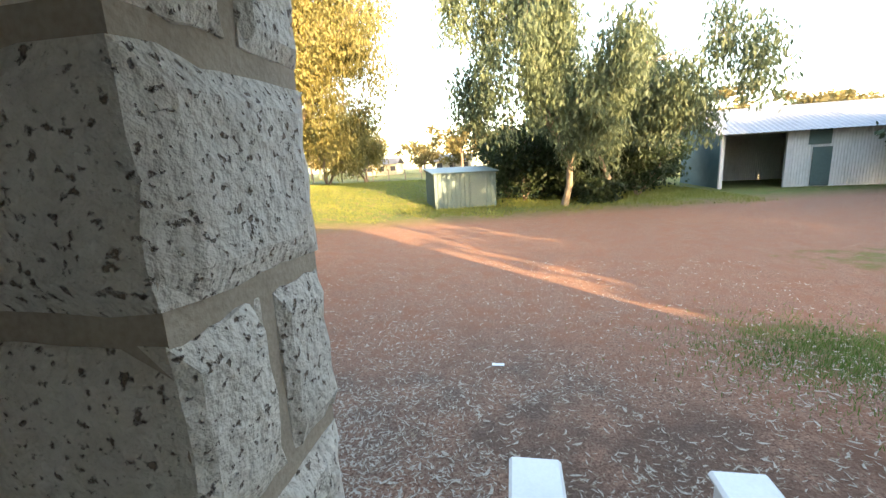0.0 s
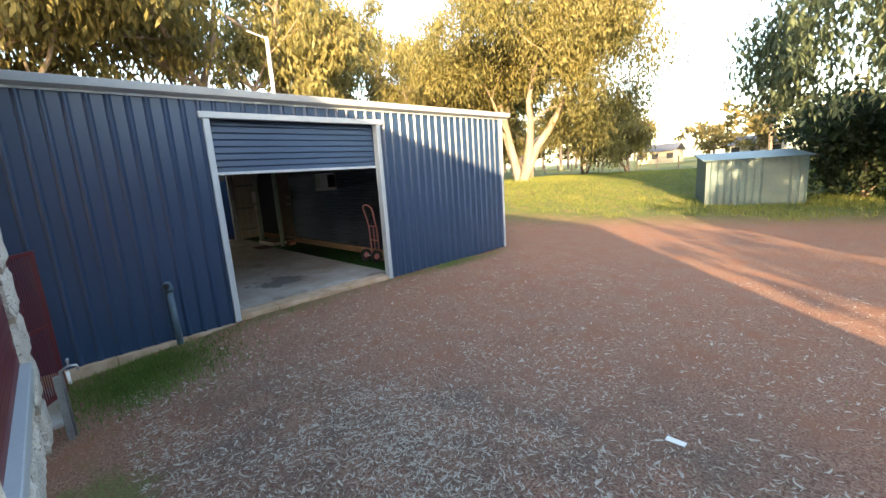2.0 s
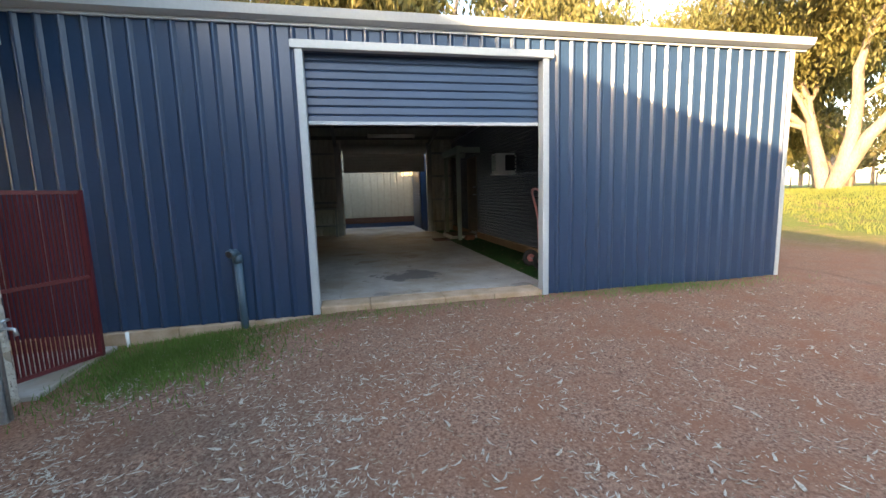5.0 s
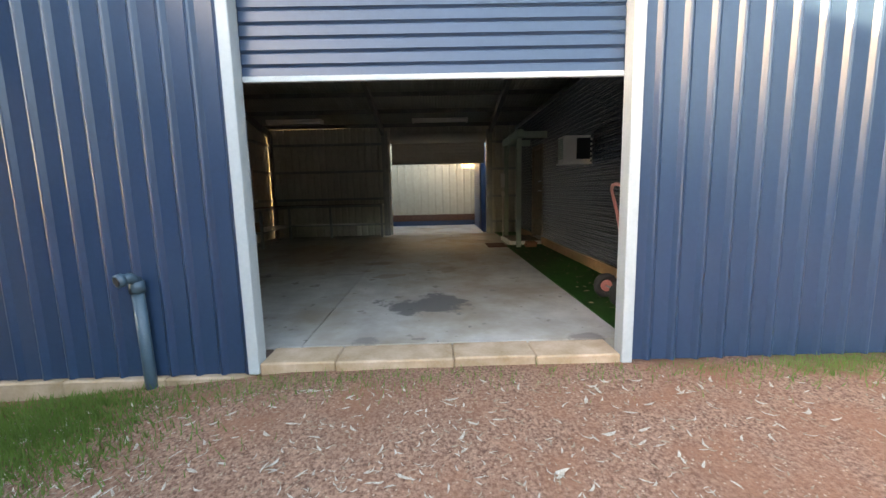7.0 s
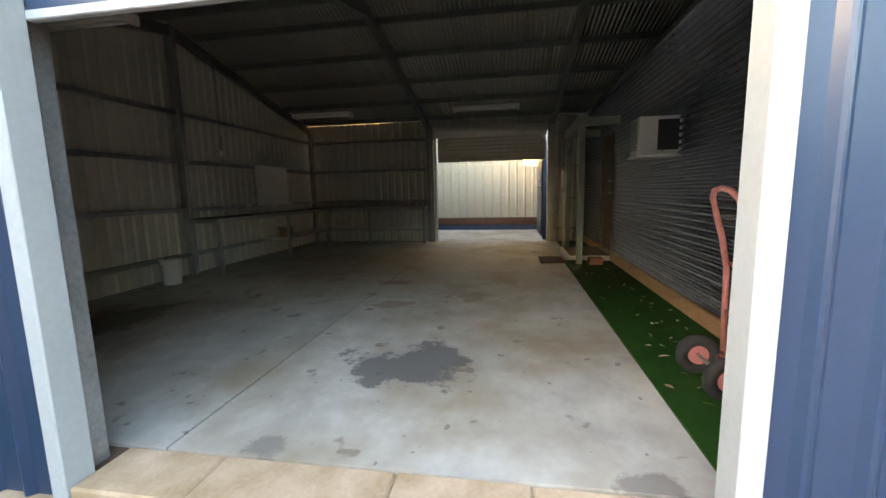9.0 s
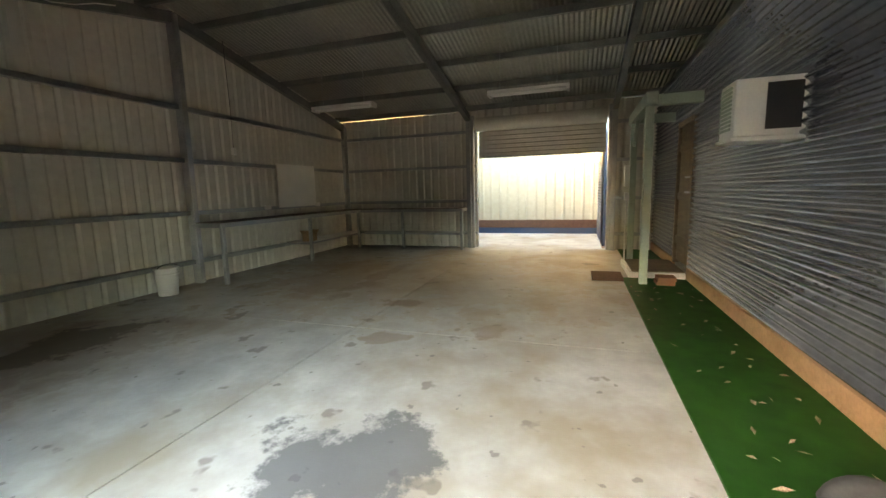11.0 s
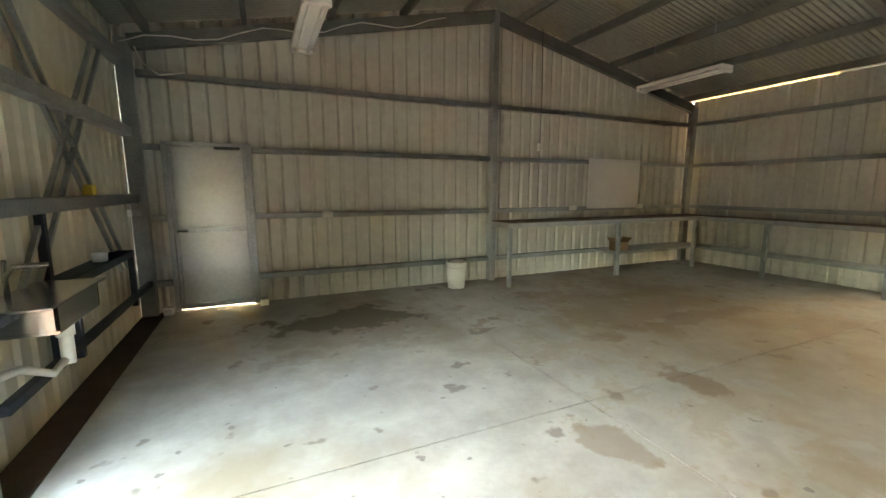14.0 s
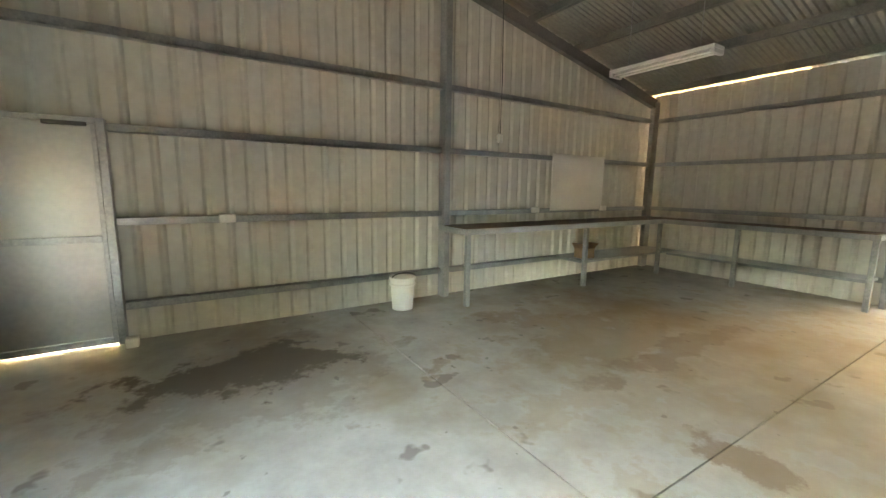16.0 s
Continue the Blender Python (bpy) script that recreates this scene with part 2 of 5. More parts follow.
def ground_material():
    m = bpy.data.materials.new("red_gravel_ground")
    m.use_nodes = True
    nt = m.node_tree
    b = nt.nodes["Principled BSDF"]
    b.inputs["Roughness"].default_value = 0.95
    b.inputs["Specular IOR Level"].default_value = 0.2
    pos = nt.nodes.new("ShaderNodeNewGeometry").outputs["Position"]
    broad, mid, fine = noise_of(nt, pos, 0.35), noise_of(nt, pos, 2.2, 6), noise_of(nt, pos, 45, 4, 0.7)
    red = mixc(nt, ramp(nt, fine, 0.35, 0.65), (0.11, 0.052, 0.034), (0.40, 0.23, 0.155))
    red = mixc(nt, ramp(nt, mid, 0.42, 0.68), red, (0.26, 0.12, 0.07))
    grey = mixc(nt, ramp(nt, fine, 0.4, 0.62), (0.10, 0.062, 0.046), (0.25, 0.175, 0.13))
    vor = nt.nodes.new("ShaderNodeTexVoronoi")
    vor.inputs["Scale"].default_value = 38
    nt.links.new(pos, vor.inputs["Vector"])
    stone = calc(nt, "MULTIPLY", ramp(nt, vor.outputs["Distance"], 0.16, 0.30, (1, 1, 1, 1), (0, 0, 0, 1)), ramp(nt, noise_of(nt, pos, 17, 2), 0.5, 0.6))
    red = mixc(nt, stone, red, (0.44, 0.31, 0.22))
    near_house = blob(nt, pos, -1.2, 3.2, 5.5, 3.2, broad, 0.5)
    c = mixc(nt, calc(nt, "MULTIPLY", near_house, ramp(nt, mid, 0.3, 0.6)), red, grey)
    green = mixc(nt, ramp(nt, fine, 0.35, 0.7), (0.055, 0.075, 0.02), (0.17, 0.20, 0.055))
    sep = nt.nodes.new("ShaderNodeSeparateXYZ")
    nt.links.new(pos, sep.inputs[0])
    far = nt.nodes.new("ShaderNodeMath")
    far.operation = "MULTIPLY_ADD"
    nt.links.new(sep.outputs[0], far.inputs[0])
    far.inputs[1].default_value = -0.35
    nt.links.new(sep.outputs[1], far.inputs[2])
    d = nt.nodes.new("ShaderNodeMapRange")
    d.inputs[1].default_value, d.inputs[2].default_value = 16.5, 22.5
    nt.links.new(far.outputs[0], d.inputs[0])
    gfac = calc(nt, "MULTIPLY", calc(nt, "ADD", d.outputs[0], calc(nt, "MULTIPLY", d.outputs[0], broad)), ramp(nt, mid, 0.2, 0.5))
    c = mixc(nt, gfac, c, green)
    for x, y, rx, ry in ((3.7, 5.0, 1.3, 1.0), (-5.1, 1.6, 1.0, 0.7), (-2.9, 1.1, 1.0, 0.5), (-6.0, 7.6, 0.5, 1.2), (9.0, 9.5, 4.0, 1.5)):
        c = mixc(nt, calc(nt, "MULTIPLY", blob(nt, pos, x, y, rx, ry, mid, 0.4), ramp(nt, fine, 0.3, 0.6)), c, green)
    c = mixc(nt, calc(nt, "MULTIPLY", blob(nt, pos, 1.3, 2.9, 2.4, 1.1, mid, 0.5), 0.5), c, (0.10, 0.062, 0.045))
    nt.links.new(c, b.inputs["Base Color"])
    bp = nt.nodes.new("ShaderNodeBump")
    bp.inputs["Strength"].default_value, bp.inputs["Distance"].default_value = 0.8, 0.02
    nt.links.new(fine, bp.inputs["Height"])
    nt.links.new(bp.outputs[0], b.inputs["Normal"])
    return m


def concrete_material():
    m = bpy.data.materials.new("stained_concrete")
    m.use_nodes = True
    nt = m.node_tree
    b = nt.nodes["Principled BSDF"]
    pos = nt.nodes.new("ShaderNodeNewGeometry").outputs["Position"]
    broad, mid, fine = noise_of(nt, pos, 0.55, 5), noise_of(nt, pos, 2.6, 7, 0.65), noise_of(nt, pos, 60, 3)
    c = mixc(nt, ramp(nt, mid, 0.32, 0.7), (0.30, 0.28, 0.255), (0.47, 0.455, 0.42))
    c = mixc(nt, ramp(nt, noise_of(nt, pos, 0.8, 5, 0.6, (7, 3, 0)), 0.48, 0.66), c, (0.27, 0.225, 0.17))
    spots = ramp(nt, noise_of(nt, pos, 3.1, 3, 0.5, (3.3, 1.7, 0)), 0.665, 0.70)
    c = mixc(nt, calc(nt, "MULTIPLY", spots, 0.65), c, (0.13, 0.105, 0.085))
    drops = ramp(nt, noise_of(nt, pos, 9.0, 2, 0.5, (1.3, 5.7, 0)), 0.71, 0.74)
    c = mixc(nt, calc(nt, "MULTIPLY", drops, 0.6), c, (0.10, 0.085, 0.075))
    for x, y, rx, ry, k, col in ((-7.45, 4.35, 0.62, 0.62, 0.85, (0.075, 0.075, 0.078)), (-8.15, 0.72, 1.2, 0.55, 0.9, (0.06, 0.045, 0.034)), (-8.2, 0.95, 1.5, 1.0, 0.4, (0.15, 0.11, 0.08)),
                                 (-6.3, 3.76, 0.22, 0.2, 0.7, (0.14, 0.13, 0.12)), (-9.1, 3.7, 0.25, 0.3, 0.6, (0.20, 0.14, 0.09)),
                                 (-11.2, 1.6, 1.0, 1.4, 0.35, (0.15, 0.105, 0.07)), (-11.8, 3.2, 2.9, 3.6, 0.42, (0.25, 0.175, 0.095)), (-10.3, 3.3, 0.28, 0.35, 0.6, (0.16, 0.10, 0.06)),
                                 (-11.6, 2.3, 1.7, 0.25, 0.45, (0.17, 0.12, 0.08)), (-9.6, 4.6, 0.35, 0.2, 0.5, (0.18, 0.12, 0.08)), (-6.2, 5.75, 0.22, 0.2, 0.7, (0.13, 0.11, 0.10)),
                                 (-7.9, 2.6, 0.4, 0.35, 0.2, (0.16, 0.14, 0.13))):
        c = mixc(nt, calc(nt, "MULTIPLY", blob(nt, pos, x, y, rx, ry, mid, 0.18), k), c, col)
    nt.links.new(c, b.inputs["Base Color"])
    rr = nt.nodes.new("ShaderNodeMapRange")
    rr.inputs[3].default_value, rr.inputs[4].default_value = 0.45, 0.75
    nt.links.new(mid, rr.inputs[0])
    nt.links.new(rr.outputs[0], b.inputs["Roughness"])
    bp = nt.nodes.new("ShaderNodeBump")
    bp.inputs["Strength"].default_value, bp.inputs["Distance"].default_value = 0.15, 0.004
    nt.links.new(fine, bp.inputs["Height"])
    nt.links.new(bp.outputs[0], b.inputs["Normal"])
    return m


GROUND, CONCRETE = ground_material(), concrete_material()
TURF = leaf_mat("artificial_turf", (0.030, 0.12, 0.022), (0.018, 0.075, 0.014))


# ---- mesh helpers ----
def box(bm, x0, x1, y0, y1, z0, z1, m=None, bevel=0.0):
    r = bmesh.ops.create_cube(bm, size=1)
    vs = r["verts"]
    for v in vs:
        v.co = Vector((x0 + (v.co.x + 0.5) * (x1 - x0), y0 + (v.co.y + 0.5) * (y1 - y0), z0 + (v.co.z + 0.5) * (z1 - z0)))
        if m is not None:
            v.co = m @ v.co
    if bevel:
        es = {e for v in vs for e in v.link_edges}
        bmesh.ops.bevel(bm, geom=list(es), offset=bevel, segments=1, affect="EDGES")


def tube(bm, pts, radii, n=10, cap=True):
    """A round bar through the points, with a radius for each."""
    rings = []
    pts = [Vector(p) for p in pts]
    if isinstance(radii, (int, float)):
        radii = [radii] * len(pts)
    for i, p in enumerate(pts):
        d = (pts[min(i + 1, len(pts) - 1)] - pts[max(i - 1, 0)]).normalized()
        q = d.to_track_quat("Z", "Y")
        rings.append([bm.verts.new(p + q @ Vector((math.cos(a) * radii[i], math.sin(a) * radii[i], 0))) for a in (2 * math.pi * k / n for k in range(n))])
    for a, b in zip(rings, rings[1:]):
        for k in range(n):
            bm.faces.new((a[k], a[(k + 1) % n], b[(k + 1) % n], b[k]))
    if cap:
        bm.faces.new(rings[0][::-1])
        bm.faces.new(rings[-1])


def bar(bm, p0, p1, w, h):
    """A square bar from p0 to p1, w wide and h deep."""
    p0, p1 = Vector(p0), Vector(p1)
    q = (p1 - p0).to_track_quat("Z", "Y").to_matrix().to_4x4()
    box(bm, -w / 2, w / 2, -h / 2, h / 2, 0, (p1 - p0).length, Matrix.Translation(p0) @ q)


def thing(name, base, label, category, group="", kind=""):
    e = new(name)
    e.location = base
    return tagged(e, label, category, group, kind)


def done(name, bm, material, parent=None, smooth=False, origin=None):
    """Turns a bmesh in world places into an object, under parent if one is given."""
    o = Vector(parent.matrix_basis.translation) if parent else Vector(origin or (0, 0, 0))
    pp = parent
    while pp is not None and pp.parent is not None:
        pp = pp.parent
        o += pp.matrix_basis.translation
    bmesh.ops.translate(bm, verts=bm.verts, vec=-o)
    bmesh.ops.recalc_face_normals(bm, faces=bm.faces)
    me = bpy.data.meshes.new(name)
    bm.to_mesh(me)
    bm.free()
    me.materials.append(material)
    if smooth:
        me.polygons.foreach_set("use_smooth", [True] * len(me.polygons))
    ob = new(name, me)
    if parent:
        ob.parent = parent
    else:
        ob.location = o
    return ob


APART = {"leg", "side_wall", "plinth_board", "side_rail", "window", "rail", "case", "girt_piece", "bolt", "toe_plate"}


def boxes(name, material, parent, *dims, bevel=0.0):
    if name in APART and len(dims) > 1 and parent:
        return [boxes(name, material, parent, d, bevel=bevel) for d in dims][0]
    bm = bmesh.new()
    for d in dims:
        box(bm, *d, bevel=bevel)
    return done(name, bm, material, parent)


RIB_FROM, RIB_CUTS = 0.60, (0.0, 0.16, 0.33, 0.5, 0.67, 0.84)


def rib(u, pitch=0.198, depth=0.030):
    """Narrow rounded ribs between flat pans."""
    f = (u / pitch) % 1.0
    if f < RIB_FROM:
        return 0.0
    return depth * math.sin(math.pi * (f - RIB_FROM) / (1 - RIB_FROM)) ** 1.3


def rib_stops(a, b, pitch=0.198):
    us = {a, b}
    i = math.floor(a / pitch)
    while i * pitch <= b:
        for c in RIB_CUTS:
            u = (i + RIB_FROM + c * (1 - RIB_FROM)) * pitch
            if a < u < b:
                us.add(u)
        if a < i * pitch < b:
            us.add(i * pitch)
        i += 1
    return sorted(us)


def sheet(name, stops, prof, at, lo, hi, mats, parent=None, thick=0.004):
    """A profiled sheet: at(u, w, d) gives the place; u across the ribs, from lo(u) to hi(u), d the depth. Outside and inside materials."""
    vs, fs, mi = [], [], []
    for u in stops:
        for d in (prof(u) + thick / 2, prof(u) - thick / 2):
            vs.append(at(u, lo(u), d))
            vs.append(at(u, hi(u), d))
    for i in range(len(stops) - 1):
        a, b = 4 * i, 4 * i + 4
        fs += [(a, b, b + 1, a + 1), (a + 2, a + 3, b + 3, b + 2), (a, a + 2, b + 2, b), (a + 1, b + 1, b + 3, a + 3)]
        mi += [0, 1, 0, 0]
    me = bpy.data.meshes.new(name)
    me.from_pydata([tuple(v) for v in vs], [], fs)
    for m in mats:
        me.materials.append(m)
    me.polygons.foreach_set("material_index", mi)
    me.update()
    ob = new(name, me)
    if parent:
        ob.parent = parent
    return ob


def rnd(a, b):
    return random.uniform(a, b)


# ---- ground ----
def ground_z(x, y):
    s = -0.8 * x + 0.6 * y
    k = min(max((s - 15.0) / 13.0, 0.0), 1.0)
    z = 1.2 * k * k * (3 - 2 * k)
    if -7.5 < x < -3.2 and -1 < y < 10.5:
        z += 0.165 * min(1.0, (-3.2 - x) / 2.4) * min(1.0, max(0.0, (y - 1.2) / 2))
    z += 0.018 * noise.noise((x * 0.6, y * 0.6, 0)) + 0.006 * noise.noise((x * 3, y * 3, 5))
    return z


def steps_of(a, b, near0, near1, fine, coarse):
    out, v = [], a
    while v < b:
        out.append(v)
        v += fine if near0 <= v < near1 else max(fine, min(coarse, 0.25 * min(abs(v - near0), abs(v - near1)) + fine))
    return out + [b]


def make_ground():
    xs, ys = steps_of(-900, 900, -9, 9, 0.16, 80), steps_of(-900, 1500, -3, 13, 0.16, 80)
    vs = []
    for x in xs:
        for y in ys:
            inside = -15.6 < x < -5.95 and -0.6 < y < 9.7
            vs.append((x, y, -0.15 if inside else ground_z(x, y)))
    n = len(ys)
    fs = [(i * n + j, (i + 1) * n + j, (i + 1) * n + j + 1, i * n + j + 1) for i in range(len(xs) - 1) for j in range(n - 1)]
    me = bpy.data.meshes.new("ground")
    me.from_pydata(vs, [], fs)
    me.materials.append(GROUND)
    me.polygons.foreach_set("use_smooth", [True] * len(me.polygons))
    return tagged(new("ground", me), "red-brown gravel yard strewn with dry leaves, turning to grass", "ground", kind="structure")


make_ground()

# ---- steel shed: shell ----
XF, XB, YL, YR, FLOOR = -5.89, -15.5, -0.52, 9.72, 0.25
EAVE, RIDGE, XR = 3.46, 4.46, -10.7


def roof_z(x):
    return EAVE + (RIDGE - EAVE) * (1 - abs(x - XR) / (XF - XR))


DOOR = (3.03, 5.87, 2.40, 3.16)
wall_front = tagged(new("wall_front"), "navy blue ribbed steel shed front with a roller door opening", "wall", kind="structure")


def front_at(u, w, d):
    return (XF - 0.03 + d, u, w)


for a, b, lo, hi in ((YL, DOOR[0] - 0.04, 0.15, EAVE + 0.03), (DOOR[0] - 0.04, DOOR[1] + 0.04, 3.2, EAVE + 0.03), (DOOR[1] + 0.04, YR, 0.15, EAVE + 0.03)):
    sheet("panel", rib_stops(a, b), rib, front_at, lambda u, lo=lo: lo, lambda u, hi=hi: hi, (NAVY, LINING), wall_front)
wall_back = tagged(new("wall_back"), "ribbed steel rear wall with a second roller door", "wall", kind="structure")


def back_at(u, w, d):
    return (XB + 0.03 - d, u, w)


for a, b, lo, hi in ((YL, 3.11, 0.15, EAVE + 0.014), (3.11, 6.0, 3.1, EAVE + 0.03), (6.0, YR, 0.15, EAVE + 0.014)):
    sheet("panel", rib_stops(a, b), rib, back_at, lambda u, lo=lo: lo, lambda u, hi=hi: hi, (NAVY, CREAM_IN), wall_back)
wall_gable = tagged(new("wall_gable"), "pale ribbed steel gable wall lined with horizontal girts", "wall", kind="structure")


def gable_at(u, w, d):
    return (u, YL - 0.02 - d, w)


PA = (-7.19, -6.33, 0.25, 2.24)
for a, b, lo, hi in ((XB, PA[0], 0.1, None), (PA[0], PA[1], PA[3] - 0.015, None), (PA[1], XF, 0.1, None)):
    sheet("panel", sorted(set(rib_stops(a, b)) | ({XR} if a < XR < b else set())), rib, gable_at, lambda u, lo=lo: lo, lambda u: roof_z(u) + 0.03, (NAVY, CREAM_IN), wall_gable)
wall_side = tagged(new("wall_side"), "navy ribbed steel far side wall of the shed", "wall", kind="structure")
sheet("panel", sorted(set(rib_stops(XB, XF)) | {XR}), rib, lambda u, w, d: (u, YR - 0.03 + d, w), lambda u: 0.15, lambda u: roof_z(u) + 0.03, (NAVY, CREAM_IN), wall_side)


def wave(u, pitch=0.076, depth=0.018):
    return depth * 0.5 * (1 + math.cos(2 * math.pi * u / pitch))


def wave_stops(a, b, pitch=0.076, k=8):
    n = max(2, int((b - a) / pitch * k))
    return [a + (b - a) * i / n for i in range(n + 1)]


shed_ceiling = tagged(new("ceiling"), "corrugated steel roof underside on dark purlins", "roof", kind="structure")
for x0, x1 in ((XF + 0.06, XR), (XR, XB - 0.06)):
    sheet("roof_sheet", wave_stops(YL - 0.1, YR + 0.15), wave, lambda u, w, d: (w, u, roof_z(w) + 0.02 + d), lambda u, x0=x0: x0, lambda u, x1=x1: x1, (ROOFIN, ROOFIN), shed_ceiling)

# concrete slab and its edge
floor = tagged(boxes("floor", CONCRETE, None, (XB - 0.05, -9.325, YL + 0.02, 3.245, 0.05, FLOOR), (XB - 0.05, -9.325, 3.255, YR - 0.06, 0.05, FLOOR),
                     (-9.315, -6.2, YL + 0.02, 3.245, 0.05, FLOOR), (-9.315, -6.2, 3.255, YR - 0.06, 0.05, FLOOR),
                     (XB, -6.22, YL, YR - 0.1, 0.0, FLOOR - 0.02)), "worn grey concrete slab with oil stains and saw joints", "floor", kind="structure")
threshold = tagged(new("threshold"), "ochre stone slab edge along the shed front", "kerb", kind="structure")
stops = [YL, 0.4, 1.5, 2.3, DOOR[0], 3.62, 4.55, 5.2, DOOR[1], 6.9, 7.7, 8.8, YR - 0.08]
for y, y1 in zip(stops, stops[1:]):
    inside = DOOR[0] < (y + y1) / 2 < DOOR[1]
    bm = bmesh.new()
    box(bm, -6.195 if inside else XF - 0.06, XF + (0.025 if inside else 0.03) + rnd(-0.01, 0.01), y, y1 - 0.004, -0.1, (FLOOR - 0.004 if inside else 0.148) + rnd(-0.006, 0.004), bevel=0.012)
    done("edging_stone", bm, STONEEDGE, threshold)
soil = tagged(boxes("soil_strip", SOIL, None, (-6.2, XF - 0.06, YL + 0.02, DOOR[0] - 0.02, 0.0, FLOOR - 0.02)), "dark earth strip between slab and wall sheet", "soil", kind="structure")

# white trims of the front
trim = tagged(new("trim"), "pale grey-white door frame, eave and corner trims of the shed", "trim", kind="structure")
boxes("jamb", TRIM, trim, (XF - 0.11, XF + 0.035, DOOR[0] - 0.085, DOOR[0], 0.16, 3.16), bevel=0.006)
boxes("jamb", TRIM, trim, (XF - 0.11, XF + 0.035, DOOR[1], DOOR[1] + 0.085, 0.16, 3.16), bevel=0.006)
boxes("lintel", TRIM, trim, (XF - 0.05, XF + 0.05, DOOR[0] - 0.13, DOOR[1] + 0.14, 3.16, 3.25), bevel=0.006)
boxes("corner_strip", TRIM, trim, (XF - 0.10, XF + 0.012, YR - 0.05, YR + 0.02, 0.14, EAVE - 0.02), bevel=0.005)
bm = bmesh.new()
prof = ((0.0, 3.40), (0.0, 3.43), (0.03, 3.43), (0.10, 3.46), (0.13, 3.55), (0.115, 3.555), (0.09, 3.47), (0.02, 3.45), (-0.02, 3.56), (-0.03, 3.56), (-0.03, 3.40))
ends = [[bm.verts.new((XF + 0.01 + a, yy, b)) for a, b in prof] for yy in (YL - 0.2, YR + 0.22)]
for i in range(len(prof)):
    j = (i + 1) % len(prof)
    bm.faces.new((ends[0][i], ends[0][j], ends[1][j], ends[1][i]))
bm.faces.new(ends[0]), bm.faces.new(ends[1][::-1])
done("gutter", bm, TRIM, trim)
for x0, z0, x1, z1 in ((XF, EAVE + 0.02, XR, RIDGE + 0.02), (XR, RIDGE + 0.02, XB, EAVE + 0.02)):
    bm = bmesh.new()
    bar(bm, (x0, YR + 0.18, z0), (x1, YR + 0.18, z1), 0.03, 0.14)
    done("barge_board", bm, TRIM, trim)


# roller doors
def roller_door(name, x, y0, y1, z0, z1, side, outer, inner, rail):
    e = thing(name, (x, (y0 + y1) / 2, z0), "half-raised ribbed steel roller door", "roller door", kind="structure")
    def rprof(u):
        f = (u / 0.098) % 1.0
        return 0.012 if f < 0.72 else (-0.004 if 0.80 < f < 0.94 else 0.004)
    stops = sorted({z0 + 0.098 * (i + f) for i in range(int((z1 - z0) / 0.098) + 1) for f in (0.0, 0.72, 0.80, 0.94) if z0 + 0.098 * (i + f) <= z1} | {z1})
    ob = sheet("curtain", stops, lambda u: rprof(u - z0 + 1e-5), lambda u, w, d: (x + side * d, w, u), lambda u: y0, lambda u: y1, (outer, inner))
    ob.parent = e
    ob.matrix_parent_inverse = Matrix.Translation(e.location).inverted()
    boxes("bottom_rail", rail, e, (x - 0.02, x + 0.02, y0, y1, z0 - 0.03, z0 + 0.012), bevel=0.005)
    bm = bmesh.new()
    tube(bm, [(x - side * 0.24, y0, z1 + 0.02), (x - side * 0.24, y1, z1 + 0.02)], 0.16, 20)
    done("drum", bm, inner, e)
    return e


roller_door("door_front", XF - 0.12, DOOR[0], DOOR[1], DOOR[2], 3.2, 1, NAVY, NAVY, TRIM)
roller_door("door_rear", XB + 0.03, 3.15, 5.96, 2.40, 3.1, -1, NAVY, CREAM_IN, STEEL)

# ---- steel frame ----
frame_steel = tagged(new("steel_frame"), "galvanised portal frame, girts and purlins of the shed", "steel frame", kind="structure")


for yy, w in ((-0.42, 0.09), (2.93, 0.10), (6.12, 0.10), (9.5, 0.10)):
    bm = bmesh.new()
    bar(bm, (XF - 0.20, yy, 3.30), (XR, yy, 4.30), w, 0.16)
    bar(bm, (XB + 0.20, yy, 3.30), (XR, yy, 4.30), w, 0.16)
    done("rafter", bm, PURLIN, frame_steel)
    for xx in (XF - 0.15, XB + 0.16):
        boxes("column", STEEL, frame_steel, (xx - 0.08, xx + 0.08, yy - w / 2, yy + w / 2, FLOOR - 0.02, 3.34), bevel=0.004)
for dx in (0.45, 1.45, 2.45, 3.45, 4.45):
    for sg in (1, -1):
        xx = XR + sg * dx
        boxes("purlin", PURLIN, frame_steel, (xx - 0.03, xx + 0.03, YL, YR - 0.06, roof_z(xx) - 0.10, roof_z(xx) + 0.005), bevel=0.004)
